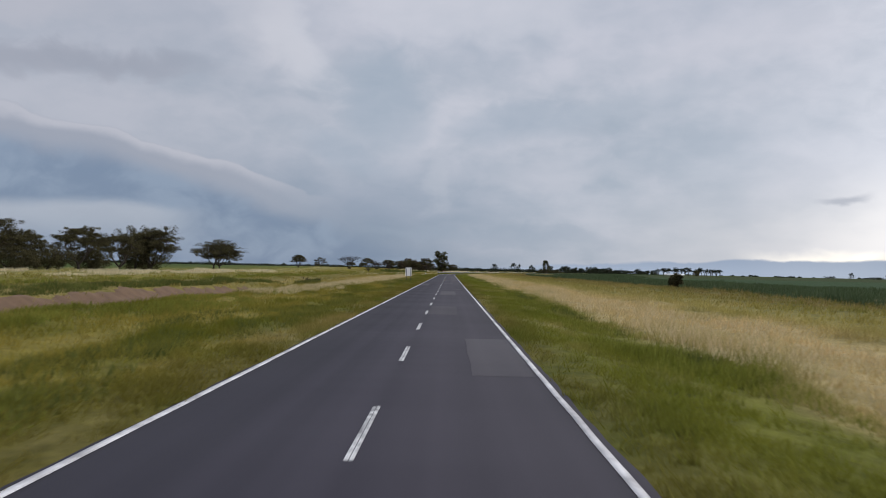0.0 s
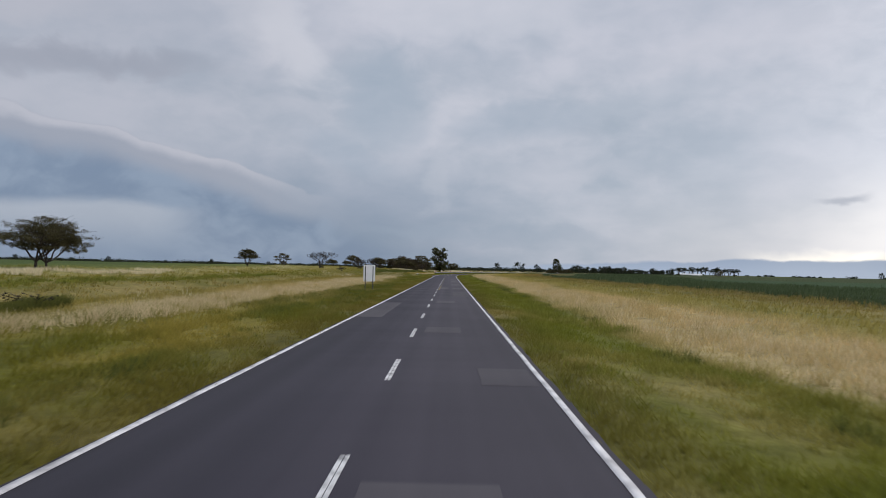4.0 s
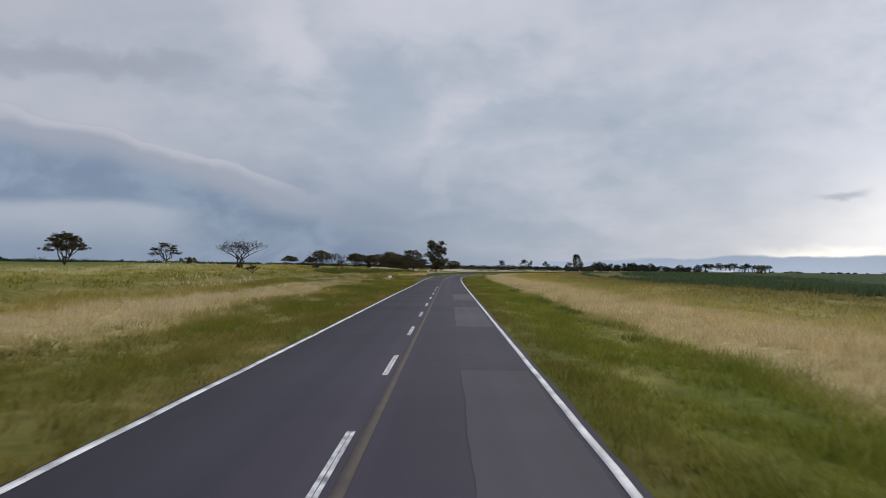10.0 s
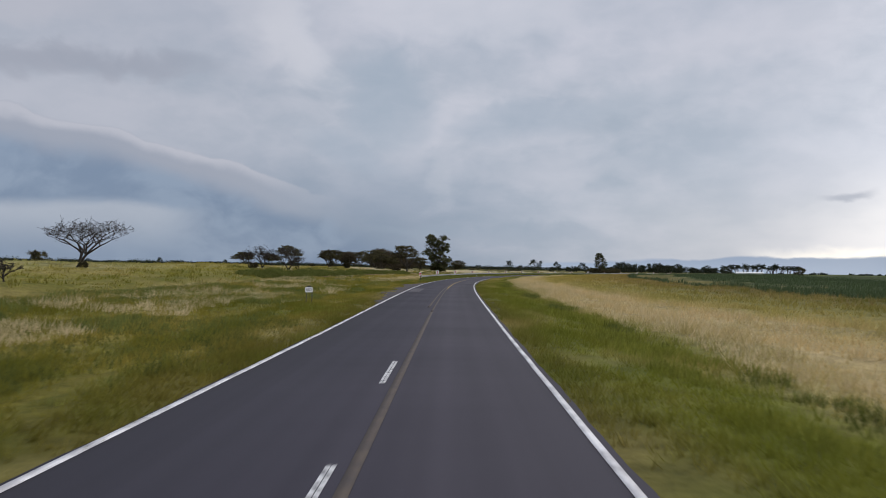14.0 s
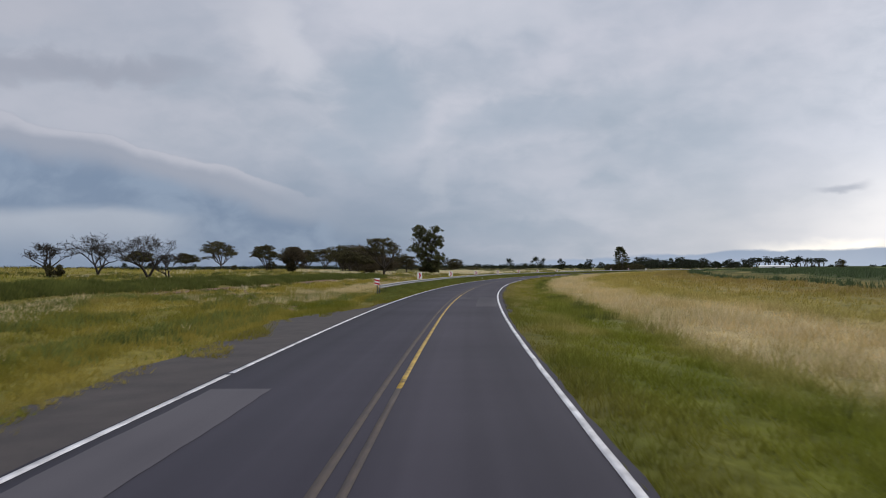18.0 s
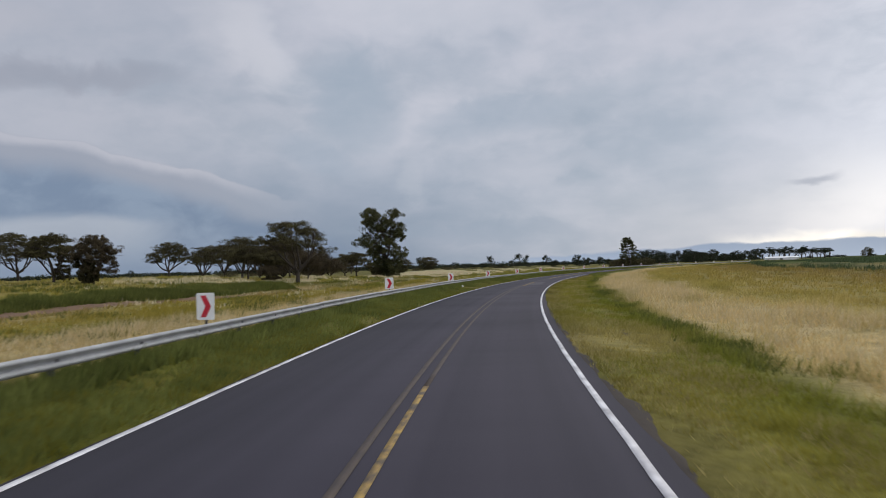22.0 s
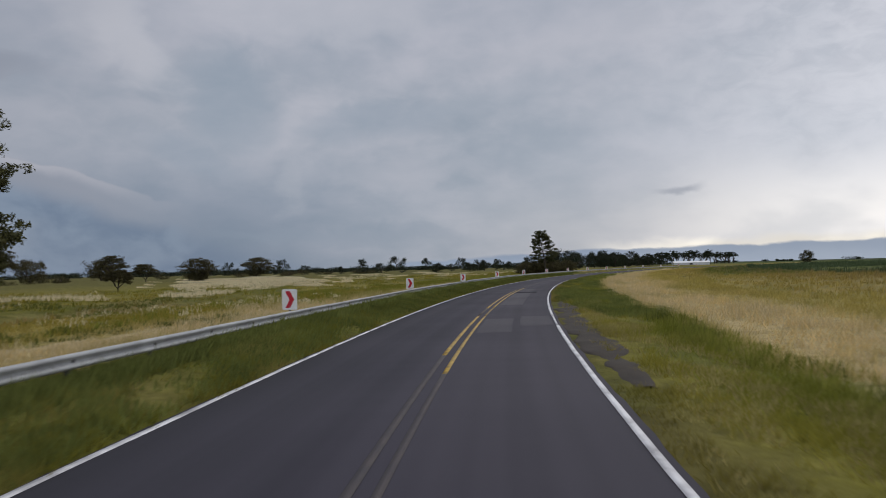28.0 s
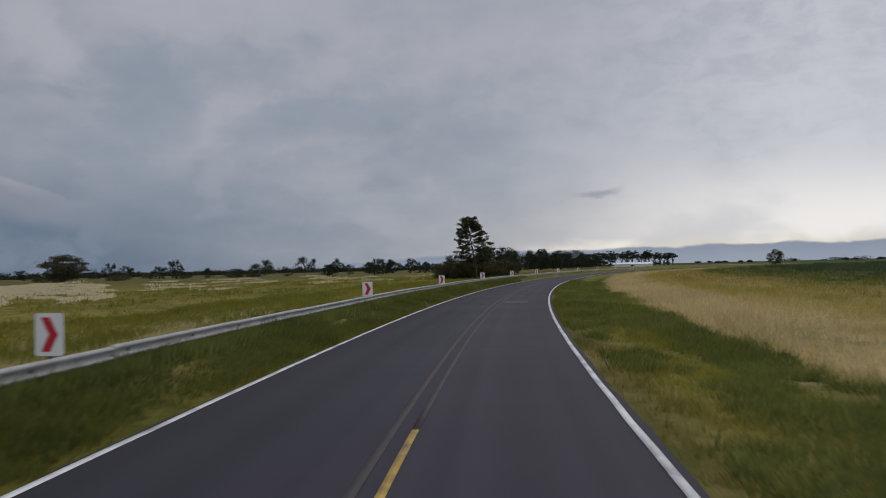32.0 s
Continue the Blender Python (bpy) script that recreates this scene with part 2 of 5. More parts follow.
STRAIGHT = ((-98, (0.060, 0.090, 0.026)), (-64, (0.110, 0.128, 0.028)), (-49, (0.300, 0.275, 0.130)), (-41, (0.178, 0.160, 0.034)), (-31, (0.122, 0.118, 0.022)), (-24, (0.200, 0.165, 0.062)), (-20, (0.195, 0.162, 0.042)), (-15.5, (0.380, 0.300, 0.165)), (-12.5, (0.290, 0.235, 0.105)),
            (-8, (0.102, 0.098, 0.016)), (-4.0, (0.098, 0.088, 0.020)), (4.0, (0.096, 0.092, 0.022)), (5.5, (0.108, 0.116, 0.019)), (8.4, (0.106, 0.118, 0.016)), (10.5, (0.350, 0.280, 0.150)), (15, (0.400, 0.312, 0.175)), (19.5, (0.230, 0.200, 0.065)), (36, (0.105, 0.092, 0.026)), (40, (0.024, 0.046, 0.018)), (98, (0.034, 0.066, 0.028)))
BEND = ((-98, (0.110, 0.102, 0.032)), (-64, (0.165, 0.148, 0.032)), (-46, (0.205, 0.175, 0.040)), (-34, (0.155, 0.136, 0.022)), (-31, (0.088, 0.088, 0.016)), (-26.5, (0.210, 0.155, 0.070)), (-22, (0.190, 0.158, 0.028)), (-17, (0.190, 0.158, 0.032)), (-13.5, (0.380, 0.300, 0.165)),
        (-7.8, (0.300, 0.250, 0.110)), (-7.0, (0.100, 0.100, 0.016)), (-4.0, (0.105, 0.098, 0.018)), (4.2, (0.100, 0.090, 0.026)), (5.2, (0.165, 0.152, 0.030)), (8.2, (0.106, 0.116, 0.017)), (10.2, (0.410, 0.325, 0.172)), (13.5, (0.410, 0.325, 0.172)), (17.0, (0.265, 0.218, 0.066)), (34, (0.190, 0.142, 0.042)), (54, (0.040, 0.056, 0.020)))


def ground_material(name="meadow_ground", blades=False):
    """Meadow and field colours in bands along the road, broken up by noise; the blades take the same colours."""
    m = bpy.data.materials.new(name)
    m.use_nodes = True
    nd, lk = m.node_tree.nodes, m.node_tree.links
    bsdf = nd["Principled BSDF"]
    bsdf.inputs["Roughness"].default_value, bsdf.inputs["Specular IOR Level"].default_value = 1.0, 0.1
    uv = nd.new("ShaderNodeUVMap")
    uv.uv_map = "along_across"

    def tex(scale, detail=5, stretch=None):
        n = nd.new("ShaderNodeTexNoise")
        vec = uv.outputs[0]
        if stretch:
            mp = nd.new("ShaderNodeMapping")
            mp.inputs["Scale"].default_value = stretch
            lk.new(vec, mp.inputs["Vector"])
            vec = mp.outputs[0]
        lk.new(vec, n.inputs["Vector"])
        n.inputs["Scale"].default_value, n.inputs["Detail"].default_value = scale, detail
        return n.outputs["Fac"]

    def op(kind, a, b=None, c=None):
        n = nd.new("ShaderNodeMath")
        n.operation = kind
        for i, v in enumerate((a, b, c)):
            if v is None:
                continue
            if isinstance(v, (int, float)):
                n.inputs[i].default_value = v
            else:
                lk.new(v, n.inputs[i])
        return n.outputs[0]

    def blend(fac, a, b, kind="MIX"):
        n = nd.new("ShaderNodeMix")
        n.data_type, n.blend_type = "RGBA", kind
        for i, v in ((0, fac), (6, a), (7, b)):
            if isinstance(v, (int, float)):
                n.inputs[i].default_value = v
            elif isinstance(v, tuple):
                n.inputs[i].default_value = (*v, 1)
            else:
                lk.new(v, n.inputs[i])
        return n.outputs[2]

    def between(v, a, b):
        n = nd.new("ShaderNodeMapRange")
        n.interpolation_type = "SMOOTHSTEP"
        lk.new(v, n.inputs[0])
        n.inputs[1].default_value, n.inputs[2].default_value = a, b
        return n.outputs[0]

    sep = nd.new("ShaderNodeSeparateXYZ")
    lk.new(uv.outputs[0], sep.inputs[0])
    along, across = sep.outputs[0], sep.outputs[1]
    patchy = tex(0.16, 5, (0.4, 1.0, 1.0))
    tuft, grain = tex(1.1, 7), tex(5.0, 5)
    wide = op("MULTIPLY", across, 0.01)
    broken = op("ADD", wide, op("MULTIPLY", op("SUBTRACT", patchy, 0.5), op("MULTIPLY", op("ABSOLUTE", wide), 0.50)))
    pos = op("ADD", op("MULTIPLY", broken, 0.5), 0.5)
    ramps = []
    for stops in (STRAIGHT, BEND):
        bands = nd.new("ShaderNodeValToRGB")
        cr = bands.color_ramp
        while len(cr.elements) < len(stops):
            cr.elements.new(0.5)
        for e, (lat, c) in zip(cr.elements, stops):
            e.position, e.color = 0.5 + lat * 0.005, (*c, 1)
        lk.new(pos, bands.inputs[0])
        ramps.append(bands.outputs[0])
    col = blend(between(along, 405, 475), ramps[0], ramps[1])
    # straw and green drifts over the roadside
    near = between(op("ABSOLUTE", across), 85, 50)
    col = blend(op("MULTIPLY", between(tex(0.11, 4, (0.5, 1.0, 1.0)), 0.52, 0.66), op("MULTIPLY", near, 0.38)), col, (0.280, 0.220, 0.095))
    col = blend(op("MULTIPLY", between(tex(0.21, 4, (0.6, 1.0, 1.0)), 0.52, 0.66), op("MULTIPLY", near, 0.34)), col, (0.070, 0.092, 0.014))
    # streaks along the road
    col = blend(op("MULTIPLY", between(tex(0.55, 4, (0.22, 1.0, 1.0)), 0.54, 0.68), op("MULTIPLY", near, 0.22)), col, (0.080, 0.076, 0.020))
    col = blend(op("MULTIPLY", between(tex(0.40, 4, (0.30, 1.0, 1.0)), 0.54, 0.68), op("MULTIPLY", near, 0.25)), col, (0.320, 0.270, 0.130))
    # greener again far round the bend
    col = blend(op("MULTIPLY", between(along, 640, 685), op("MULTIPLY", between(across, -70, -55), between(across, -10.5, -12.8))), col, blend(between(patchy, 0.38, 0.62), (0.112, 0.110, 0.019), (0.185, 0.158, 0.035)))
    col = blend(op("MULTIPLY", between(op("ADD", along, op("MULTIPLY", patchy, 40)), 705, 745), op("MULTIPLY", between(across, 24, 31), between(across, 90, 70))), col, blend(between(patchy, 0.38, 0.62), (0.048, 0.072, 0.018), (0.090, 0.108, 0.026)))
    # the first stretch is greener beside the road
    col = blend(op("MULTIPLY", op("ADD", between(along, 190, 120), op("MULTIPLY", between(along, 280, 315), between(along, 475, 440))), op("MULTIPLY", between(across, -23, -19), between(across, -4, -8))), col, blend(between(patchy, 0.40, 0.62), (0.098, 0.098, 0.015), (0.190, 0.160, 0.036)))
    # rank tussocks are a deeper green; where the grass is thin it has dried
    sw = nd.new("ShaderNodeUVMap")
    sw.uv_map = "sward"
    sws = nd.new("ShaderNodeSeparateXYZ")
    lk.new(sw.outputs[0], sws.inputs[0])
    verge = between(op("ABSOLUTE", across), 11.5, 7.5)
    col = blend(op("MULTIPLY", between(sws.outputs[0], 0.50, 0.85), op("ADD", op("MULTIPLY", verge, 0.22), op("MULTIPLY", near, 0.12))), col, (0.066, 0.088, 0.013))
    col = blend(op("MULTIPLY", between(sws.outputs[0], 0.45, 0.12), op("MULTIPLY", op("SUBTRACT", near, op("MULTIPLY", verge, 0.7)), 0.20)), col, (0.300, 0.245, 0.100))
    # noise also paints shade between tufts: colour darkens where the bump is low
    tone = nd.new("ShaderNodeValToRGB")
    tone.color_ramp.elements[0].position, tone.color_ramp.elements[1].position = 0.30, 0.72
    tone.color_ramp.elements[0].color, tone.color_ramp.elements[1].color = ((1.45, 1.40, 1.18, 1), (2.55, 2.42, 2.20, 1)) if blades else ((0.50, 0.50, 0.42, 1), (1.40, 1.36, 1.28, 1))
    value = op("ADD", op("MULTIPLY", tuft, 0.65), op("MULTIPLY", grain, 0.35))
    if blades:
        geo = nd.new("ShaderNodeNewGeometry")
        value = op("ADD", op("MULTIPLY", value, 0.75), op("MULTIPLY", geo.outputs["Random Per Island"], 0.20))
    lk.new(value, tone.inputs[0])
    lk.new(blend(1.0, col, tone.outputs[0], "MULTIPLY"), bsdf.inputs["Base Color"])
    if blades:
        thin_leaf(m, 0.45, 0.72)
    else:
        bp = nd.new("ShaderNodeBump")
        bp.inputs["Strength"].default_value, bp.inputs["Distance"].default_value = 0.5, 0.12
        lk.new(op("ADD", tuft, grain), bp.inputs["Height"])
        lk.new(bp.outputs[0], bsdf.inputs["Normal"])
    return m


BLADES = ground_material("grass_blades", True)
GROUND = ground_material()
def road_material(name, dark, light, streak, vary=0.0):
    """Asphalt with long wheel-worn streaks, mottling and fine aggregate."""
    m = bpy.data.materials.new(name)
    m.use_nodes = True
    nd, lk = m.node_tree.nodes, m.node_tree.links
    bsdf = nd["Principled BSDF"]
    uv = nd.new("ShaderNodeUVMap")
    uv.uv_map = "along_across"
    outs = []
    for sc, stretch, detail in ((1.0, (0.006, 1.3, 1), 2), (0.11, (1, 1, 1), 3), (45.0, (1, 1, 1), 4)):
        mp = nd.new("ShaderNodeMapping")
        mp.inputs["Scale"].default_value = stretch
        lk.new(uv.outputs[0], mp.inputs["Vector"])
        n = nd.new("ShaderNodeTexNoise")
        lk.new(mp.outputs[0], n.inputs["Vector"])
        n.inputs["Scale"].default_value, n.inputs["Detail"].default_value = sc, detail
        outs.append(n.outputs["Fac"])
    total = None
    for o, w in zip(outs, (streak, 0.75 - streak, 0.25)):
        k = nd.new("ShaderNodeMath")
        k.operation = "MULTIPLY_ADD"
        lk.new(o, k.inputs[0])
        k.inputs[1].default_value = w
        if total:
            lk.new(total, k.inputs[2])
        else:
            k.inputs[2].default_value = 0.0
        total = k.outputs[0]
    if vary:
        info, k = nd.new("ShaderNodeObjectInfo"), nd.new("ShaderNodeMath")
        k.operation = "MULTIPLY_ADD"
        lk.new(info.outputs["Random"], k.inputs[0])
        k.inputs[1].default_value = vary
        lk.new(total, k.inputs[2])
        j = nd.new("ShaderNodeMath")
        j.operation = "SUBTRACT"
        lk.new(k.outputs[0], j.inputs[0])
        j.inputs[1].default_value = vary / 2
        total = j.outputs[0]
    ramp = nd.new("ShaderNodeValToRGB")
    ramp.color_ramp.elements[0].position, ramp.color_ramp.elements[1].position = 0.38, 0.63
    ramp.color_ramp.elements[0].color, ramp.color_ramp.elements[1].color = (*dark, 1), (*light, 1)
    lk.new(total, ramp.inputs[0])
    lk.new(ramp.outputs[0], bsdf.inputs["Base Color"])
    bsdf.inputs["Roughness"].default_value, bsdf.inputs["Specular IOR Level"].default_value = 0.88, 0.3
    bp = nd.new("ShaderNodeBump")
    bp.inputs["Strength"].default_value, bp.inputs["Distance"].default_value = 0.3, 0.006
    lk.new(outs[2], bp.inputs["Height"])
    lk.new(bp.outputs[0], bsdf.inputs["Normal"])
    return m


ASPHALT = road_material("asphalt", (0.0210, 0.0188, 0.0294), (0.0430, 0.0384, 0.0532), 0.42)
PATCH = road_material("patched_asphalt", (0.040, 0.036, 0.045), (0.076, 0.070, 0.080), 0.30, 0.12)
FRESH = material("fresh_asphalt", (0.012, 0.0112, 0.0155), (0.024, 0.0222, 0.0295), 0.8, 0.95, 0.2, 50, spec=0.08)
WORN = material("worn_shoulder", (0.030, 0.025, 0.025), (0.064, 0.053, 0.049), 0.9, 0.95, 0.5, 24)
WHITE_LINE = material("white_road_paint", (0.30, 0.29, 0.30), (0.70, 0.69, 0.70), 1.1, 0.7, 0.2, 9, span=(0.30, 0.62))
DASH_PAINT = material("worn_white_road_paint", (0.08, 0.08, 0.085), (0.62, 0.62, 0.62), 3.5, 0.7, 0.2, 14, span=(0.34, 0.58))
YELLOW = material("yellow_road_paint", (0.085, 0.062, 0.036), (0.50, 0.32, 0.055), 2.3, 0.7, 0.2, 26, span=(0.30, 0.62))
YELLOW_WORN = material("worn_yellow_road_paint", (0.065, 0.050, 0.038), (0.40, 0.26, 0.060), 2.0, 0.75, 0.2, 15, span=(0.42, 0.62))
YELLOW_GHOST = material("worn_off_yellow_road_paint", (0.032, 0.028, 0.035), (0.062, 0.050, 0.048), 1.6, 0.8, 0.2, 18)
YELLOW_OLD = material("faded_yellow_road_paint", (0.037, 0.030, 0.031), (0.086, 0.063, 0.046), 1.6, 0.8, 0.2, 18)
SOIL = material("bare_soil", (0.100, 0.060, 0.035), (0.185, 0.115, 0.068), 0.8, 1.0, 0.6, 14)
DARK_SOIL = material("dark_gravelly_soil", (0.023, 0.018, 0.014), (0.058, 0.045, 0.033), 0.9, 1.0, 0.6, 14)
TRACK = material("sandy_track", (0.230, 0.175, 0.080), (0.370, 0.285, 0.135), 0.5, 1.0, 0.6, 9)
GALV = material("galvanised_steel", (0.24, 0.245, 0.25), (0.42, 0.425, 0.43), 1.2, 0.68, 0.15, 16, metal=0.15)
POST = material("grey_steel_post", (0.06, 0.06, 0.065), (0.13, 0.13, 0.14), 3, 0.6, 0.1, 30, metal=0.4)
SIGN_WHITE = material("white_sign_sheet", (0.82, 0.81, 0.79), (0.92, 0.91, 0.89), 2.5, 0.5, 0.03, 40)
SIGN_RED = material("red_sign_sheet", (0.52, 0.018, 0.035), (0.62, 0.030, 0.050), 3, 0.5, 0.03, 40)
SIGN_OPENING_BLACK = material("black_sign_paint_and_opening", (0.02, 0.02, 0.022), (0.04, 0.04, 0.042), 3, 0.6, 0.03, 40)
STONE_WHITE = material("whitewashed_stone", (0.55, 0.53, 0.49), (0.80, 0.78, 0.74), 4, 0.9, 0.4, 20)
BARK_BARE = material("dark_bare_twigs", (0.020, 0.016, 0.014), (0.052, 0.042, 0.034), 3, 0.95, 0.4, 20)
BARK = material("dark_bark", (0.030, 0.024, 0.019), (0.085, 0.068, 0.052), 3, 0.95, 0.6, 20)
LEAF_DARK = material("dark_thorn_tree_leaves", (0.030, 0.027, 0.014), (0.118, 0.104, 0.046), 0.5, 0.9, None, 3, spread=0.5, spec=0.15, upright=0.35)
LEAF_BROWN = material("brownish_thorn_tree_leaves", (0.036, 0.028, 0.017), (0.125, 0.098, 0.056), 0.5, 0.9, None, 3, spread=0.5, spec=0.15, upright=0.35)
LEAF_TALL = material("tall_tree_leaves", (0.034, 0.036, 0.016), (0.120, 0.120, 0.048), 0.4, 0.85, None, 3, spread=0.55, spec=0.2, upright=0.35)
LEAF_FAR = material("far_tree_leaves", (0.018, 0.024, 0.016), (0.052, 0.062, 0.034), 0.2, 0.95, 0.0, 2, spread=0.4, spec=0.1)
GRASS_LUSH = material("lush_green_grass", (0.130, 0.146, 0.020), (0.331, 0.338, 0.059), 0.25, 0.9, None, 2, spread=0.35, spec=0.15, upright=0.7)
GRASS_DARK = material("dark_rank_grass", (0.068, 0.078, 0.016), (0.182, 0.189, 0.042), 0.25, 0.9, None, 2, spread=0.35, spec=0.15, upright=0.7)
GRASS_DEEP = material("deep_green_grass", (0.074, 0.090, 0.019), (0.195, 0.212, 0.050), 0.25, 0.9, None, 2, spread=0.35, spec=0.15, upright=0.7)
GRASS_FRESH = material("fresh_green_grass", (0.094, 0.116, 0.026), (0.260, 0.285, 0.074), 0.25, 0.9, None, 2, spread=0.35, spec=0.15, upright=0.7)
GRASS_RUST = material("rusty_weeds", (0.247, 0.182, 0.065), (0.429, 0.325, 0.124), 0.2, 0.95, None, 2, spread=0.4, spec=0.1, upright=0.7)
CROP = material("dark_green_crop_leaves", (0.050, 0.078, 0.032), (0.105, 0.145, 0.062), 0.15, 0.8, None, 2, spread=0.3, spec=0.2, upright=0.7)
PLUME = material("cream_grass_plumes", (0.74, 0.62, 0.37), (0.96, 0.86, 0.58), 0.6, 0.95, None, 3, spread=0.3, spec=0.1, upright=0.7)
BARN = material("whitewashed_barn_wall", (0.62, 0.62, 0.62), (0.80, 0.80, 0.80), 0.3, 0.8, 0.1, 4)
BARN_ROOF = material("pale_zinc_roof", (0.50, 0.51, 0.53), (0.68, 0.69, 0.70), 0.3, 0.5, 0.1, 4)

# ---- the road's line: curvature per kilometre by distance along it ----
STEP = 0.5
S = np.arange(0, 1300, STEP)
bend = np.interp(S, [0, 340, 380, 420, 460, 520, 580, 640, 700, 760, 1300], [0, 0, 0.315, 0.871, 1.143, 1.246, 1.208, 1.1, 1.17, 1.12, 1.12]) * 1e-3
HEAD = 0.0065 + np.concatenate([[0], np.cumsum((bend[:-1] + bend[1:]) / 2 * STEP)]) + np.interp(S, [0, 300, 420], [0, 0, 0.0014])
mid = (HEAD[:-1] + HEAD[1:]) / 2
RX = -2.28 + np.concatenate([[0], np.cumsum(np.sin(mid) * STEP)])
RY = -20 + np.concatenate([[0], np.cumsum(np.cos(mid) * STEP)])


def at(s, lat):
    """Places at distances s along the road and lat across it, to the right."""
    h = np.interp(s, S, HEAD)
    # past either end the road runs on straight
    over = np.minimum(s, 0) + np.maximum(np.asarray(s) - S[-1], 0)
    x = np.interp(s, S, RX) + lat * np.cos(h) + over * np.sin(h)
    y = np.interp(s, S, RY) - lat * np.sin(h) + over * np.cos(h)
    return x, y


def heading(s):
    return float(np.interp(s, S, HEAD))


def half_width(s):
    """From the middle of the road to its edge line."""
    return np.interp(s, [250, 290, 330, 430], [3.30, 3.38, 3.34, 3.75])


def right_width(s):
    return np.interp(s, [330, 430, 456, 470, 500, 560, 620, 680], [3.36, 3.66, 3.66, 3.70, 3.64, 3.64, 3.66, 3.63])


def wave(a, b):
    return np.sin(a * 0.071 + b * 0.13) + 0.6 * np.sin(a * 0.173 - b * 0.21 + 1.3) + 0.4 * np.sin(a * 0.39 + b * 0.47 + 0.4)


def lattice(u, v, seed):
    """Smooth random hills, 0 to 1, one to a unit."""
    i, j = np.floor(u).astype(np.int64), np.floor(v).astype(np.int64)
    a, b = u - i, v - j
    a, b = a * a * (3 - 2 * a), b * b * (3 - 2 * b)

    def at_node(p, q):
        h = (p * 374761393 + q * 668265263 + seed * 982451653) & 0xFFFFFFFF
        h = ((h ^ (h >> 13)) * 1274126177) & 0xFFFFFFFF
        return ((h ^ (h >> 16)) & 0xFFFF) / 65535.0

    return (at_node(i, j) * (1 - a) + at_node(i + 1, j) * a) * (1 - b) + (at_node(i, j + 1) * (1 - a) + at_node(i + 1, j + 1) * a) * b


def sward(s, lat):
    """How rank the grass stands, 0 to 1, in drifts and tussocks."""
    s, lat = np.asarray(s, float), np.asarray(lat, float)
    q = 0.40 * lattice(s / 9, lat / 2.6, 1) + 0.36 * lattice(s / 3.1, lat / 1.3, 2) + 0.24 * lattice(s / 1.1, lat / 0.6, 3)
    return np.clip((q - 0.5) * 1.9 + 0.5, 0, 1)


def ground_z(s, lat):
    """Height of the ground: a shallow verge, then a meadow a little higher than the road."""
    a = np.abs(lat)
    z = np.interp(a, [0, 3.3, 4.6, 8.0, 14, 30, 50, 90, 200], [-0.10, -0.10, -0.07, -0.22, -0.10, 0.45, 1.15, 1.35, 1.5])
    lift = np.interp(s, [200, 300, 350, 390, 480, 560, 590, 620, 650, 720, 1000], [0.85, 1.1, 1.4, 1.8, 1.9, 1.75, 1.45, 1.0, 0.7, 0.55, 0.75])
    shore = np.interp(s, [200, 420, 560, 650, 720, 1000], [0.85, 1.20, 1.05, 0.65, 0.55, 0.75])
    z = z * np.where(lat < 0, shore + (lift - shore) * np.interp(a, [24, 37], [0, 1]), 1.0)
    # far round the bend the meadow is flat, and rises only beyond
    flat = np.interp(a, [0, 3.3, 4.6, 8.0, 14, 50, 75, 105, 200], [-0.10, -0.10, -0.07, -0.15, -0.12, 0.05, 0.20, 0.95, 1.4])
    k = np.where(lat < 0, np.interp(s, [610, 690], [0, 1]), 0)
    z = z * (1 - k) + flat * k
    # across the road the fields lie lower beside the straight
    low = np.interp(a, [0, 8, 14, 30, 50, 90, 200], [0, 0, -0.05, 0.30, 0.95, 1.0, 1.0]) * np.interp(s, [400, 600], [1, 0.2])
    z = z - np.where(lat > 0, low, 0)
    z = z + np.interp(a, [5, 12, 60], [0, 0.06, 0.16]) * wave(s, lat)
    # a low bank that carries the guardrail
    z = z + np.where(lat < 0, np.interp(a, [4.3, 6.2, 8.0, 12.0], [0, 0.36, 0.40, 0]), 0) * np.interp(s, [436, 462], [0, 1])
    # tussocky relief
    z = z + np.interp(a, [3.9, 4.8, 9, 14, 45, 80], [0, 0.07, 0.13, 0.20, 0.25, 0]) * (sward(s, lat) - 0.45)
    # the plain beyond stays level
    z = z - np.maximum(z - 2.2, 0) * np.interp(a, [70, 110], [0, 1])
    # a drain along one side
    z = z - np.where(lat < 0, 0.5 * np.exp(-((a - np.interp(s, [125, 200, 400], [20.2, 24.8, 27])) / 2.2) ** 2), 0)
    # the bank that it has cut into along the first stretch
    z = z + np.where(lat < 0, 0.45 * np.exp(-((np.maximum(a, 23.4) - 23.4) / 6) ** 2) / (1 + np.exp(-(a - 21.6) * 4.5)), 0) * np.interp(s, [112, 140], [1, 0])
    return z


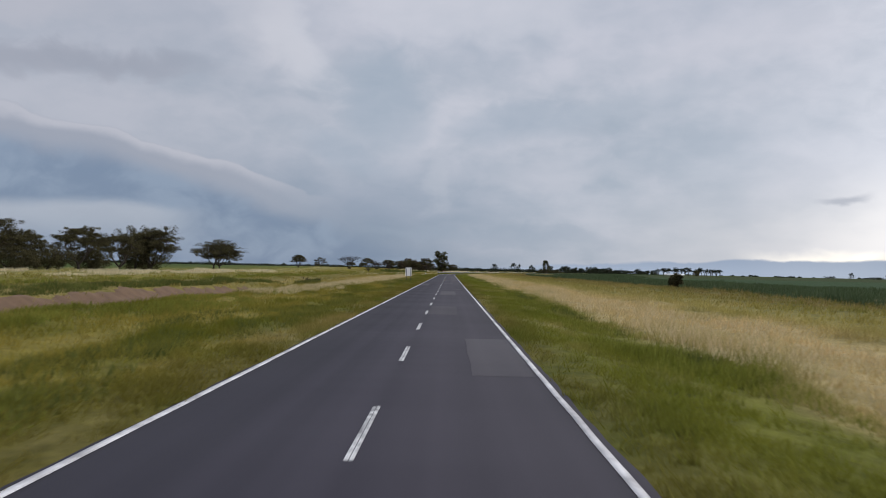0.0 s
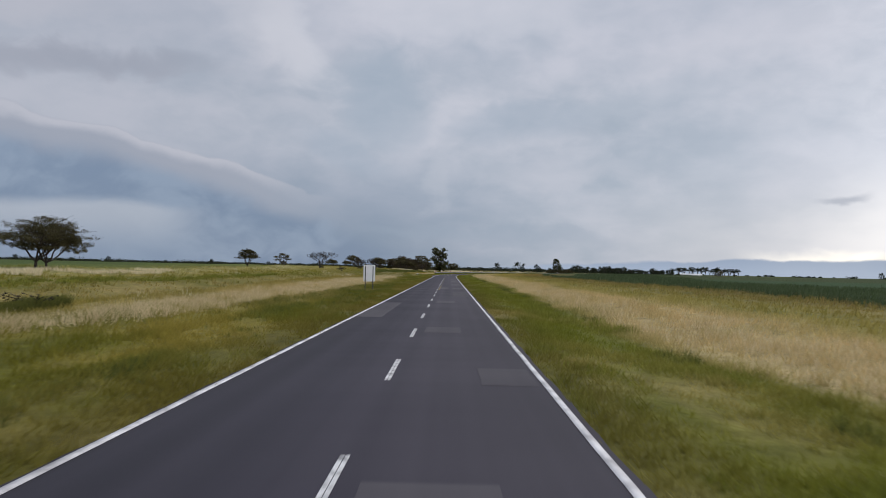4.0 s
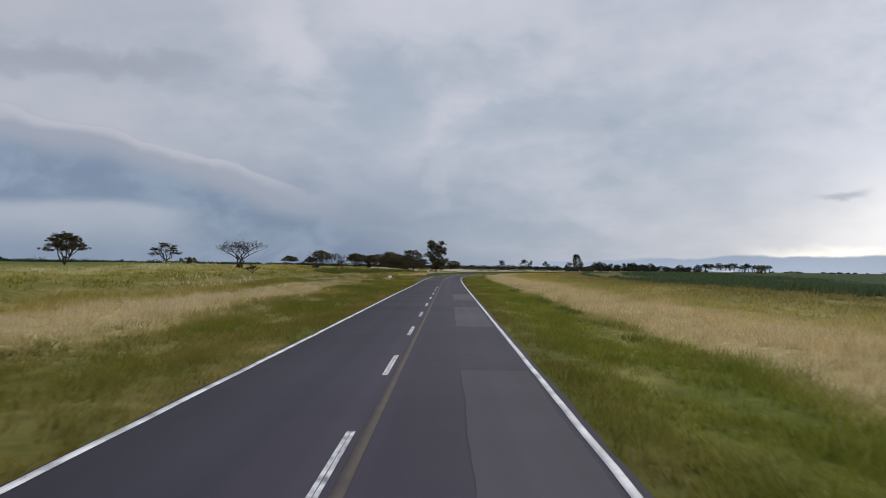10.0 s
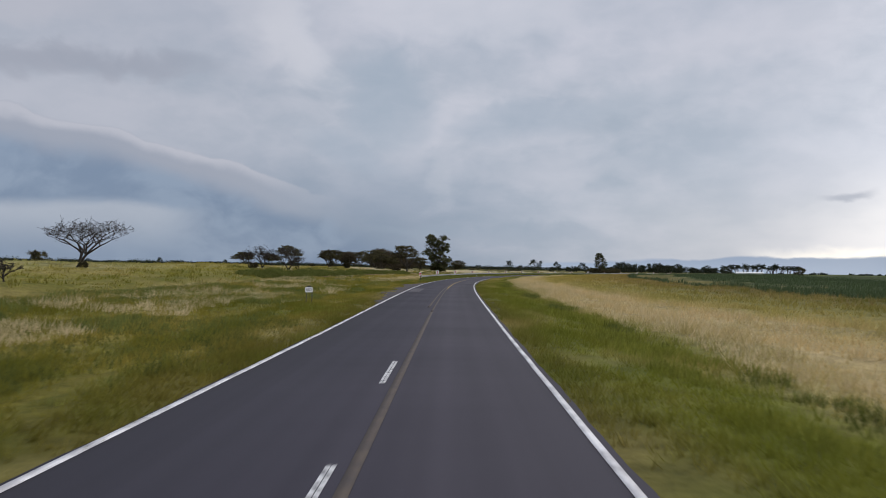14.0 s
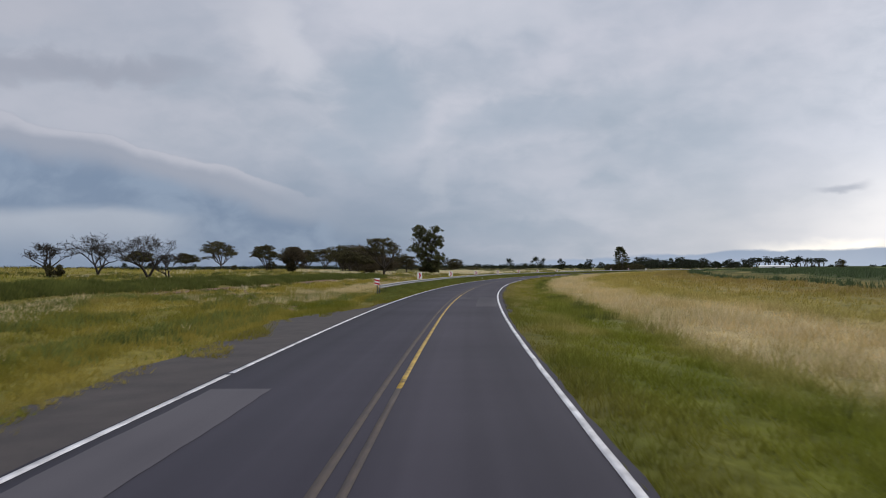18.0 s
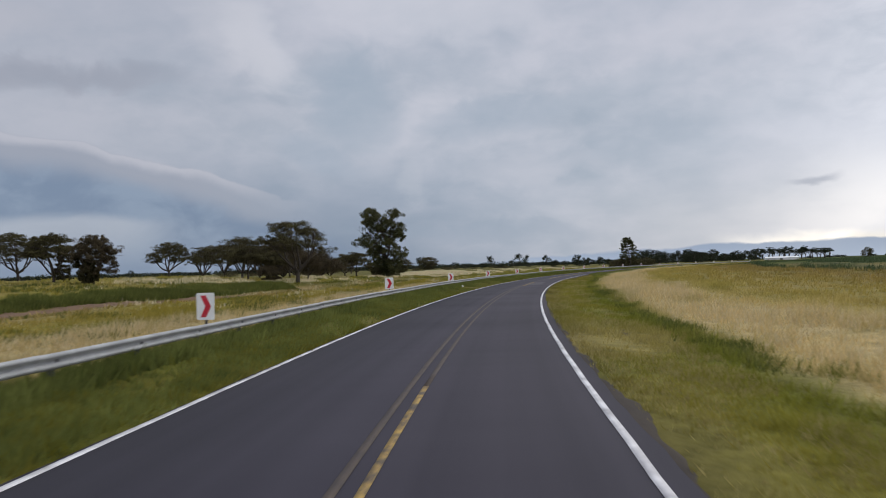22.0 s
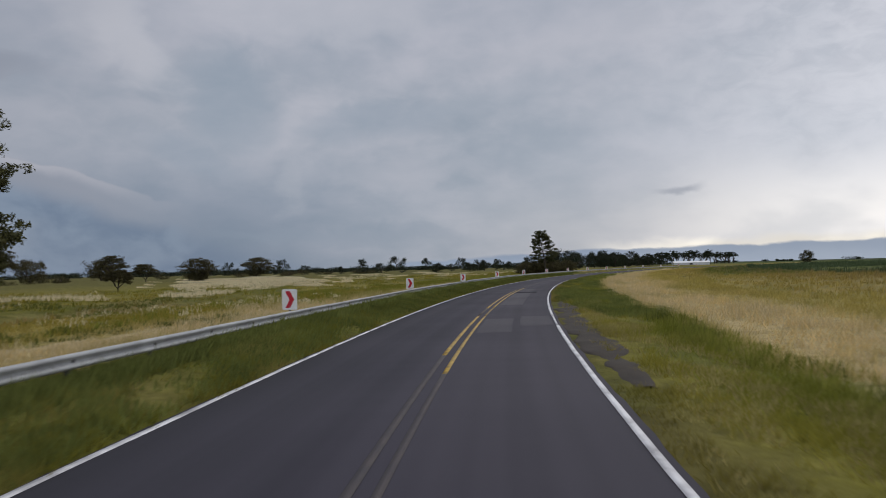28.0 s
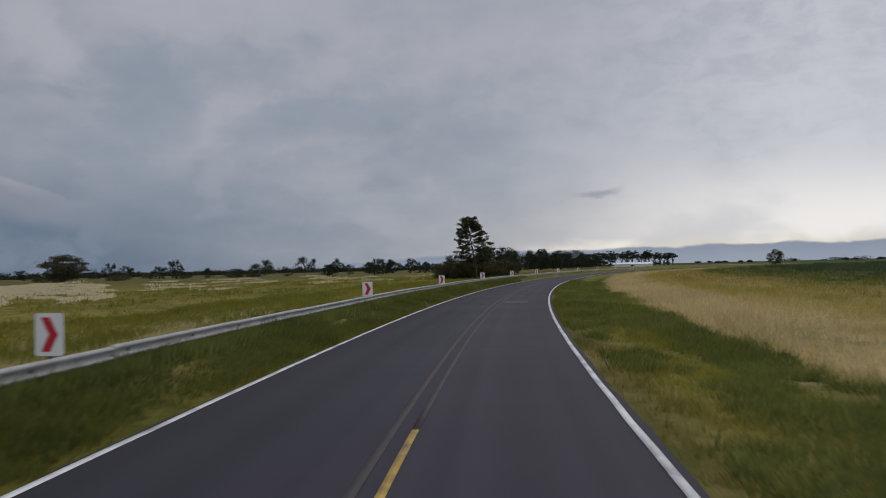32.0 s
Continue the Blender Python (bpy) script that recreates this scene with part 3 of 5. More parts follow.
def mesh_from(name, verts, faces, mat, uvs=None, smooth=False, rank=None):
    """A mesh from arrays; faces all with as many corners."""
    verts, faces = np.asarray(verts, np.float32), np.asarray(faces, np.int32)
    me = bpy.data.meshes.new(name)
    n, k = faces.shape
    me.vertices.add(len(verts))
    me.vertices.foreach_set("co", verts.ravel())
    me.loops.add(n * k)
    me.loops.foreach_set("vertex_index", faces.ravel())
    me.polygons.add(n)
    me.polygons.foreach_set("loop_start", np.arange(0, n * k, k, dtype=np.int32))
    if smooth:
        me.polygons.foreach_set("use_smooth", np.ones(n, bool))
    if uvs is not None:
        layer = me.uv_layers.new(name="along_across")
        layer.data.foreach_set("uv", np.asarray(uvs, np.float32)[faces.ravel()].ravel())
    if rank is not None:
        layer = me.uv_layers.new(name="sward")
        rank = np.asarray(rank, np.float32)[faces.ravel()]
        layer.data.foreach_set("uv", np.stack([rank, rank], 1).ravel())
    me.materials.append(mat)
    me.update()
    me.validate()
    return me


def from_bm(name, bm, mat):
    me = bpy.data.meshes.new(name)
    bm.normal_update()
    bm.to_mesh(me)
    bm.free()
    for m in (mat if isinstance(mat, (list, tuple)) else [mat]):
        me.materials.append(m)
    return me


def part(name, data, parent, label="", m=None):
    ob = new(name, data)
    ob.parent = parent
    if m is not None:
        ob.matrix_basis = m
    return tagged(ob, label) if label else ob


def thing(name, s, lat, z=None, turn=0.0, label="", category="", group="", kind=""):
    """An Empty on the ground beside the road, turned with it."""
    ob = new(name)
    x, y = at(s, lat)
    ob.matrix_basis = pose(float(x), float(y), float(ground_z(s, lat)) if z is None else z, 0, 0, -math.degrees(heading(s)) + turn)
    return tagged(ob, label, category, group, kind)


def box(bm, sx, sy, sz, cx=0, cy=0, cz=0, bevel=0.0):
    got = bmesh.ops.create_cube(bm, size=1, matrix=Matrix.Translation((cx, cy, cz)) @ Matrix.Diagonal((sx, sy, sz, 1)))
    if bevel:
        edges = list({e for v in got["verts"] for e in v.link_edges})
        bmesh.ops.bevel(bm, geom=edges, offset=bevel, segments=2, affect="EDGES")
    return got


def grid_faces(rows, cols):
    i = np.arange(rows - 1)[:, None] * cols + np.arange(cols - 1)[None, :]
    i = i.ravel()
    return np.stack([i, i + 1, i + cols + 1, i + cols], 1)


# ---- ground: one sheet to the horizon ----
def build_ground():
    rows = np.concatenate([[-5000, -1500, -500, -200, -100], np.arange(-40, 0, 4.0), np.arange(0, 790, 0.75), np.arange(790, 960, 2.5), np.arange(960, 1290, 10.0), [1299, 1420, 1700, 2200, 3200, 5600]])
    lat = np.concatenate([[0, 2.5, 3.3], np.arange(3.7, 14, 0.38), np.arange(14, 26, 0.6), np.arange(26, 44, 1.0), [46, 50, 56, 65, 78, 100]])
    lat = np.concatenate([-lat[:0:-1], lat])
    on_road = np.clip(rows, 0, 1299)
    s, q = np.repeat(on_road[:, None], len(lat), 1), np.repeat(lat[None, :], len(rows), 0)
    X, Y = at(s, q)
    Y = Y + (rows - on_road)[:, None]
    s = s + (rows - on_road)[:, None]
    # past the roadside the sheet runs out level to the horizon
    reach = np.array([0.012, 0.03, 0.07, 0.15, 0.35, 1.0])
    right = X[:, -1:] + (6500 - X[:, -1:]) * reach
    left = X[:, :1] + (-6500 - X[:, :1]) * reach[::-1]
    X = np.concatenate([left, X, right], 1)
    Y = np.concatenate([np.repeat(Y[:, :1], 6, 1), Y, np.repeat(Y[:, -1:], 6, 1)], 1)
    s = np.concatenate([np.repeat(s[:, :1], 6, 1), s, np.repeat(s[:, -1:], 6, 1)], 1)
    far = 100 + 6500 * reach
    q = np.concatenate([np.repeat(-far[None, ::-1], len(rows), 0), q, np.repeat(far[None, :], len(rows), 0)], 1)
    verts = np.stack([X, Y, ground_z(s, q)], 2).reshape(-1, 3)
    uv = np.stack([s, q], 2).reshape(-1, 2)
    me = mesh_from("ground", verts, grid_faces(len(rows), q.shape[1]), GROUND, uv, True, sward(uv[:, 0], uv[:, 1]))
    tagged(new("ground", me), "flat grassy plain with meadow, dry grass and crop bands", "ground", kind="structure")


build_ground()


def strip(s0, s1, a0, a1, z, step=2.0):
    """Corners of a flat band along the road; a0 and a1 are numbers or functions of s."""
    s = np.linspace(s0, s1, max(2, int(abs(s1 - s0) / step) + 1))
    rows = []
    for a in (a0, a1):
        q = a(s) if callable(a) else np.full(len(s), float(a))
        x, y = at(s, q)
        rows.append(np.stack([x, y, np.full(len(s), z)], 1))
    verts = np.stack(rows, 1).reshape(-1, 3)
    return verts, grid_faces(len(s), 2)


def along_across(s0, s1, a0, a1, step):
    s = np.linspace(s0, s1, max(2, int(abs(s1 - s0) / step) + 1))
    q = [a(s) if callable(a) else np.full(len(s), float(a)) for a in (a0, a1)]
    return np.stack([np.stack([s, k], 1) for k in q], 1).reshape(-1, 2)


def slab(name, s0, s1, a0, a1, top, thick, mat, step=2.0):
    """A band with thickness, its edges turned down."""
    v, f = strip(s0, s1, a0, a1, top, step)
    n = len(v)
    w = v.copy()
    w[:, 2] -= thick
    rows = n // 2
    i = np.arange(rows - 1) * 2
    left = np.stack([i, i + 2, i + 2 + n, i + n], 1)
    right = np.stack([i + 1, i + 1 + n, i + 3 + n, i + 3], 1)
    caps = np.array([[0, n, n + 1, 1], [n - 2, n - 1, 2 * n - 1, 2 * n - 2]])
    return mesh_from(name, np.concatenate([v, w]), np.concatenate([f, left, right, caps]), mat, np.tile(along_across(s0, s1, a0, a1, step), (2, 1)))


# ---- road ----
shoulder = lambda s: np.interp(s, [418, 432, 512, 530], [0.19, 0.34, 0.34, 0.19])
ragged = lambda side: (lambda s: side * ((right_width(s) + shoulder(s) if side > 0 else half_width(s) + 0.13) + 0.022 * np.sin(s * 0.7) + 0.018 * np.sin(s * 2.3 + side)))
road = tagged(new("road", slab("road", -60, 1250, ragged(-1), ragged(1), 0.0, 0.12, ASPHALT, 1.0)), "two-lane grey asphalt country road with patches", "road", kind="structure")


def mark(name, s0, s1, c, w, mat, label="", z=0.009, step=2.0):
    a0 = (lambda s: c(s) - w / 2) if callable(c) else c - w / 2
    a1 = (lambda s: c(s) + w / 2) if callable(c) else c + w / 2
    return part(name, slab(name, s0, s1, a0, a1, z, 0.004, mat, step), road, label)


right_line = lambda s: right_width(s) + 0.006 * np.sin(s * 1.7) + 0.004 * np.sin(s * 4.1)
left_line = lambda s: -half_width(s) + 0.006 * np.sin(s * 1.9) + 0.004 * np.sin(s * 4.3)
for a, b in ((-60, 378.2), (378.3, 380.1), (380.2, 615.0), (615.35, 621.3), (621.6, 1250)):
    mark("edge_line", a, b, right_line, 0.09 if a in (378.3, 615.35) else 0.13, WHITE_LINE, "white painted edge line")
for a, b in ((-60, 397.2), (397.5, 1250)):
    mark("edge_line", a, b, left_line, 0.14, WHITE_LINE, "white painted edge line")
# broken white centre line on the straight: paired thin strokes
far_ends = list(np.linspace(12, 158.3, 14)) + [169, 179.8, 190.1, 200.1, 210.5, 221.5, 232, 242.5, 253.5, 264.5, 275.5, 287, 298, 309.8, 321]
for e in far_ends:
    c = float(np.interp(e, [0, 180, 240, 330], [0.02, 0.0, -0.05, -0.10]))
    va, fa = strip(e - 4.1, e, c - 0.064, c - 0.005, 0.009, 2.1)
    vb, fb = strip(e - 4.1, e, c + 0.005, c + 0.064, 0.009, 2.1)
    part("centre_dash", mesh_from("centre_dash", np.concatenate([va, vb]), np.concatenate([fa, fb + len(va)]), DASH_PAINT), road)
# yellow lines: fresh over the fresh lengths, faded between
mark("yellow_line", 197, 216, 0.16, 0.10, YELLOW_WORN, "yellow no-overtaking line, partly worn")
mark("faded_line", 216, 345, lambda s: 0.20 + 0 * s, 0.16, YELLOW_OLD, "faded yellow line")
YL = lambda s: np.interp(s, [345, 410, 460, 520, 590, 620, 700], [0.20, 0.50, 0.48, 0.46, 0.38, 0.38, 0.40])
for a, b, fresh in ((345, 395, 0), (395, 452, 1), (452, 476, 2), (476, 557, 0), (557, 574.5, 1), (574.5, 600, 3), (600, 622, 1), (622, 630.5, 2), (630.5, 675, 1), (675, 1200, 3)):
    mark("yellow_line" if fresh in (1, 2) else "faded_line", a, b, YL, 0.115, (YELLOW_OLD, YELLOW, YELLOW_WORN, YELLOW_GHOST)[fresh])
for a, b, fresh in ((350, 562, 0), (562, 604, 3), (604, 622.5, 1), (622.5, 630, 0), (630, 659, 1), (659, 668, 2), (668, 1200, 3)):
    mark("yellow_line" if fresh in (1, 2) else "faded_line", a, b, lambda s: YL(s) - 0.33, 0.13, (YELLOW_OLD, YELLOW, YELLOW_WORN, YELLOW_GHOST)[fresh])
# rectangular repairs
for i, (s0, s1, a0, a1) in enumerate(((39, 49.2, 1.8, 3.25), (64.5, 74.5, 0.12, 1.7), (98, 112, 0.35, 1.9), (161.5, 165.6, 0.4, 1.75), (176, 190.3, 1.65, 3.2), (201.5, 214, 0.25, 1.25), (201, 208.6, 1.75, 3.15),
                         (224, 239.5, 1.65, 3.2), (254, 271, 1.65, 3.2), (281, 295.6, 1.65, 3.2), (382, 395, -3.3, -2.1), (430, 446, 2.15, 3.6), (442.5, 446, 0.62, 1.6),
                         (561.5, 574, 0.65, 2.1), (611.8, 620.0, 0.55, 1.85), (615, 621.6, 2.15, 3.5), (634, 657.5, 0.62, 2.05), (660.6, 670, 0.62, 1.9), (718, 722, 0.62, 2.2), (120, 123, 2.0, 3.2), (134, 137, 0.4, 1.8), (143, 160.4, -3.25, -1.95))):
    lo, hi = (lambda s: a0 + 0.016 * np.sin(s * 1.1 + i) + 0.008 * np.sin(s * 3.7 + 2 * i)), (lambda s: a1 + 0.016 * np.sin(s * 0.9 + 2 * i) + 0.008 * np.sin(s * 4.1 + i))
    v, f = strip(s0, s1, lo, hi, 0.005, 0.5)
    part("asphalt_patch", mesh_from("asphalt_patch", v, f, PATCH, along_across(s0, s1, lo, hi, 0.5)), road, "pale rectangular asphalt repair")
for s0, s1, a0, a1 in ((657.6, 660.5, 0.50, 2.5),):
    swell = lambda s: 0.12 * (a1 - a0) * np.abs((s - (s0 + s1) / 2) / (s1 - s0) * 2) ** 3 + 0.05 * np.sin(s * 5.1) + 0.03 * np.sin(s * 11.3 + 1)
    v, f = strip(s0, s1, lambda s: a0 + swell(s), lambda s: a1 - swell(s + 0.4), 0.007, 0.2)
    part("asphalt_patch", mesh_from("asphalt_patch", v, f, FRESH), road, "dark fresh asphalt repair")
# paved pull-in on the outer side, and bare ground beside the bend
lay = lambda s: -half_width(s) - 0.20 - np.interp(s, [352, 372, 400, 420, 426, 431, 440], [0.0, 2.0, 3.2, 4.4, 2.6, 0.9, 0.3]) - 0.12 * np.sin(s * 0.9)


def pull_in_z(s, lat):
    w = np.clip((-lat - half_width(s)) / np.maximum(0.2, -lay(s) - half_width(s)), 0, 1)
    return -0.012 * (1 - w) + (ground_z(s, lat) + 0.02) * w


def pull_in():
    s = np.linspace(352, 440, 89)
    w = np.linspace(0, 1, 9)
    lat = -half_width(s)[:, None] - 0.15 + (lay(s) + half_width(s) + 0.15)[:, None] * w[None, :]
    ss = np.repeat(s[:, None], 9, 1)
    x, y = at(ss, lat)
    z = pull_in_z(ss, lat)
    z[:, -1] -= 0.08
    me = mesh_from("pavement", np.stack([x, y, z], 2).reshape(-1, 3), grid_faces(89, 9), WORN, None, True)
    tagged(new("pavement", me), "worn grey gravel pull-in beside the road", "pavement", kind="structure")


pull_in()


BEDS = []


def soil_bed(s0, s1, a0, a1, mat, label, seed):
    """A ragged sheet of bare earth that lies on the verge."""
    BEDS.append((s0, s1, a0, a1))
    rng = np.random.default_rng(seed)
    n = max(4, int((s1 - s0) / 0.4))
    s = np.linspace(s0, s1, n)
    taper = np.sin(np.linspace(0.05, math.pi - 0.05, n)) ** 0.5
    cols = 17
    wob = np.cumsum(rng.normal(0, 0.035, n)) * 0.3
    m = (a0 + a1) / 2 + wob
    half = abs(a1 - a0) / 2 * taper * (0.80 + 0.25 * rng.random(n) + 0.18 * np.sin(s * 0.8) + 0.12 * np.sin(s * 1.9 + 1))
    lat = m[:, None] + half[:, None] * np.linspace(-1, 1, cols)[None, :]
    ss = np.repeat(s[:, None], cols, 1)
    x, y = at(ss, lat)
    # it dips under the turf here and there, and along its edges
    rim = np.abs(np.linspace(-1, 1, cols))[None, :] ** 3
    turf = 0.6 * lattice(ss / 1.6, lat / 0.7, seed) + 0.4 * lattice(ss / 0.6, lat / 0.3, seed + 1) - 0.5
    z = ground_z(ss, lat) + 0.035 + 0.12 * turf - 0.06 * rim - (0.05 if s1 - s0 < 11 else 0.0) + (0.05 if a0 < -19 and s0 < 100 else 0.0)
    z[:, 0] -= 0.06
    z[:, -1] -= 0.06
    me = mesh_from("bare_soil", np.stack([x, y, z], 2).reshape(-1, 3), grid_faces(n, cols), mat, None, True)
    return tagged(new("bare_soil", me), label, "bare soil", kind="structure")


def soil_path(points, width, mat, label, seed):
    """A wheel track through the meadow, through points (along, across)."""
    g = np.random.default_rng(seed)
    p = np.array(points, float)
    d = np.concatenate([[0], np.cumsum(np.hypot(*np.diff(p, axis=0).T))])
    n = int(d[-1] / 0.7) + 2
    u = np.linspace(0, d[-1], n)
    s, lat = np.interp(u, d, p[:, 0]), np.interp(u, d, p[:, 1])
    half = width / 2 * (0.7 + 0.6 * g.random(n)) * np.sin(np.linspace(0.12, math.pi - 0.12, n)) ** 0.4
    k = np.linspace(-1, 1, 5)
    ss, ll = s[:, None] + 0.35 * half[:, None] * k, lat[:, None] + half[:, None] * k
    x, y = at(ss, ll)
    z = ground_z(ss, ll) + 0.03
    z[:, 0] -= 0.06
    z[:, -1] -= 0.06
    me = mesh_from("bare_soil", np.stack([x, y, z], 2).reshape(-1, 3), grid_faces(n, 5), mat, None, True)
    for a, q in zip(s, lat):
        BEDS.append((a - 2.5, a + 2.5, q - width / 2 - 0.28, q + width / 2 + 0.28))
    return tagged(new("bare_soil", me), label, "bare soil", kind="structure")


soil_bed(598, 641, 3.72, 5.45, DARK_SOIL, "dark gravelly soil breaking through the verge", 2)
soil_bed(491.5, 496.5, 4.35, 5.1, DARK_SOIL, "dark bare soil scuffed through the verge", 21)
soil_bed(486, 493.5, 6.1, 6.6, DARK_SOIL, "dark bare soil scuffed through the verge", 22)
soil_bed(526, 531, 4.6, 5.2, DARK_SOIL, "dark bare soil scuffed through the verge", 23)
soil_bed(422, 524, 3.80, 4.55, DARK_SOIL, "dark gravelly soil along the road edge", 24)
soil_bed(350, 362, 3.9, 4.5, DARK_SOIL, "dark soil along the road edge", 3)
soil_bed(40, 118, -22.4, -19.2, SOIL, "reddish bare earth of a shallow drain", 4)
soil_bed(138.5, 143, -18.4, -17.0, SOIL, "bare earth in front of a mound of brush", 25)
soil_bed(452, 545, -28.9, -27.2, SOIL, "reddish bare earth of a shallow drain", 5)
soil_bed(545, 620, -15.9, -14.0, TRACK, "pale earth track behind the guardrail", 8)
soil_path(((464, -25.2), (452, -19.8), (441, -15.2), (429.5, -8.9)), 0.72, SOIL, "reddish wheel track through the meadow", 6)
soil_path(((464, -23.0), (446.5, -16.2), (437.5, -12.4), (432.5, -8.9)), 0.55, SOIL, "reddish wheel track through the meadow", 7)

# ---- guardrail on the outer side of the bend ----
RAIL_LAT = lambda s: -half_width(s) - 2.95


bolt_bm = bmesh.new()
box(bolt_bm, 0.02, 0.05, 0.05, 0, 0, 0, 0.006)
BOLT = from_bm("splice_bolt", bolt_bm, POST)


def guardrail():
    low = lambda s: float(np.interp(s, [585, 615, 665, 720], [0.17, 0.09, 0.11, 0.17]))
    rail = tagged(new("guardrail"), "galvanised steel W-beam guardrail along the bend", "guardrail")
    prof = [(0.040, 0.775), (0.004, 0.762), (-0.02, 0.735), (-0.02, 0.685), (0.052, 0.640), (0.052, 0.590), (-0.02, 0.545), (-0.02, 0.495), (0.004, 0.468), (0.040, 0.455)]
    prof = [(a * 1.25 - 0.02, z) for a, z in prof]
    n = len(prof)
    s = 451.4
    while s < 1000:
        e = min(s + 7.62, 1000)
        if s > 668 and s < 675:      # one bay hangs a little low
            drop = -0.015
        else:
            drop = 0.012 * math.sin(s)
        q = np.linspace(s, e + 0.15, 4)
        v = []
        for k in q:
            for off in (0.0, -0.006):
                for a, z in prof:
                    x, y = at(k, RAIL_LAT(k) - a * 1.0 + off + (0.004 if int(s) % 2 else 0))
                    v.append((x, y, z + drop + low(k)))
        v = np.array(v)
        f = []
        for r in range(3):
            for side in range(2):
                for c in range(n - 1):
                    i = r * 2 * n + side * n + c
                    f.append((i, i + 1, i + 1 + 2 * n, i + 2 * n))
        bay = part("rail_bay", mesh_from("rail_bay", v, f, GALV), rail)
        for z in (0.71, 0.52):
            x, y = at(s + 0.12, RAIL_LAT(s) + 0.032)
            part("splice_bolt", BOLT, bay, "", pose(float(x), float(y), z + drop + low(s), 0, 0, -math.degrees(heading(s))))
        s = e
    # rounded end piece where the rail starts
    bm = bmesh.new()
    box(bm, 0.05, 0.55, 0.34, 0, 0, 0.785, 0.02)
    x, y = at(451.2, RAIL_LAT(451.2) - 0.02)
    part("end_piece", from_bm("end_piece", bm, GALV), rail, "rounded rail end", pose(float(x), float(y), 0, 0, 0, -math.degrees(heading(453)) + 6))
    bm = bmesh.new()
    box(bm, 0.11, 0.15, 1.05, 0, 0, 0.20, 0.01)
    box(bm, 0.09, 0.10, 0.30, 0.09, 0, 0.60, 0.008)
    post = from_bm("rail_post", bm, POST)
    s = 452.2
    while s < 1000:
        x, y = at(s, RAIL_LAT(s) - 0.16)
        part("rail_post", post, rail, "", pose(float(x), float(y), low(s), 0, 0, -math.degrees(heading(s))))
        s += 3.81
    return rail


guardrail()


# ---- signs ----
def plate(w, h, t, z, corner=0.03):
    bm = bmesh.new()
    bmesh.ops.create_cube(bm, size=1, matrix=Matrix.Translation((0, 0, z + h / 2)) @ Matrix.Diagonal((w, t, h, 1)))
    edges = [e for e in bm.edges if abs(e.verts[0].co.y - e.verts[1].co.y) > t * 0.5]
    bmesh.ops.bevel(bm, geom=edges, offset=corner, segments=3, affect="EDGES")
    return bm


def poly_face(points, y, mat, name, thick=0.003):
    bm = bmesh.new()
    vs = [bm.verts.new((x, y, z)) for x, z in points]
    f = bm.faces.new(vs)
    got = bmesh.ops.extrude_face_region(bm, geom=[f])
    bmesh.ops.translate(bm, verts=[v for v in got["geom"] if isinstance(v, bmesh.types.BMVert)], vec=(0, thick, 0))
    bmesh.ops.recalc_face_normals(bm, faces=bm.faces)
    return from_bm(name, bm, mat)


def rod(x0, y0, z0, z1, w, mat, name="post"):
    bm = bmesh.new()
    box(bm, w, w * 0.6, z1 - z0, x0, y0, (z0 + z1) / 2, 0.004)
    return from_bm(name, bm, mat)


CH_PLATE = from_bm("plate", plate(0.62, 0.82, 0.012, 0.92), SIGN_WHITE)
CH_ARROW = poly_face([(-0.17, 1.66), (0.02, 1.66), (0.20, 1.33), (0.02, 1.00), (-0.17, 1.00), (0.0, 1.33)], -0.011, SIGN_RED, "chevron")
CH_POST = rod(0, 0.035, -0.3, 1.66, 0.07, POST)
CH_BOLT = rod(0, -0.011, 1.32, 1.345, 0.02, GALV, "bolt")


def chevron(n, s, lean):
    lat = float(half_width(s)) * -1 - 3.22
    ob = thing("chevron_sign", s, lat, None, lean, "white chevron board with a red arrow behind the guardrail", "road sign", "chevron boards along the bend")
    ob.location.z = {-6: 0.10, -5: 0.06}.get(n, -0.02)
    board = part("plate", CH_PLATE, ob)
    part("chevron", CH_ARROW, board, "red arrow pointing along the bend")
    part("post", CH_POST, ob)
    for z in (-0.26, 0.26):
        part("bolt", CH_BOLT, board, "", pose(0, -0.004, z))


for n in range(-6, 12):
    chevron(n, 678.4 + 32.37 * n + {-6: -0.4, -5: 0.6, -4: 0.75, -1: -1.0, 0: -0.4}.get(n, 0), (4 + 5 * math.sin(n * 2.3)) - 12)


def striped_marker():
    ob = thing("hazard_marker", 450.8, -6.85, 0.0, -8, "red and white striped marker board at the guardrail end", "road sign")
    board = part("plate", from_bm("plate", plate(0.48, 0.62, 0.012, 0.92, 0.02), SIGN_WHITE), ob)
    for k in range(2):
        z = 1.04 + k * 0.28
        part("stripe", poly_face([(-0.235, z), (0.235, z - 0.10), (0.235, z + 0.03), (-0.235, z + 0.13)], -0.011, SIGN_RED, "stripe"), board, "red stripe")
    part("post", rod(0, 0.035, -0.3, 1.4, 0.07, POST), ob)


striped_marker()


def sign_back():
    ob = thing("road_sign", 190.6, -7.15, 0.0, 0, "large white road sign seen from behind on two posts", "road sign")
    panel = part("panel", from_bm("panel", plate(1.24, 1.75, 0.01, 0.90, 0.05), SIGN_WHITE), ob, "white back of the sign panel")
    for x in (-0.40, 0.40):
        part("post", rod(x, -0.045, -0.4, 2.50, 0.085, POST), ob, "dark grey post")
    for z in (1.15, 1.78, 2.40):
        bm = bmesh.new()
        box(bm, 1.1, 0.02, 0.035, 0, -0.012, z, 0.003)
        part("crossbar", from_bm("crossbar", bm, SIGN_WHITE), panel)


sign_back()


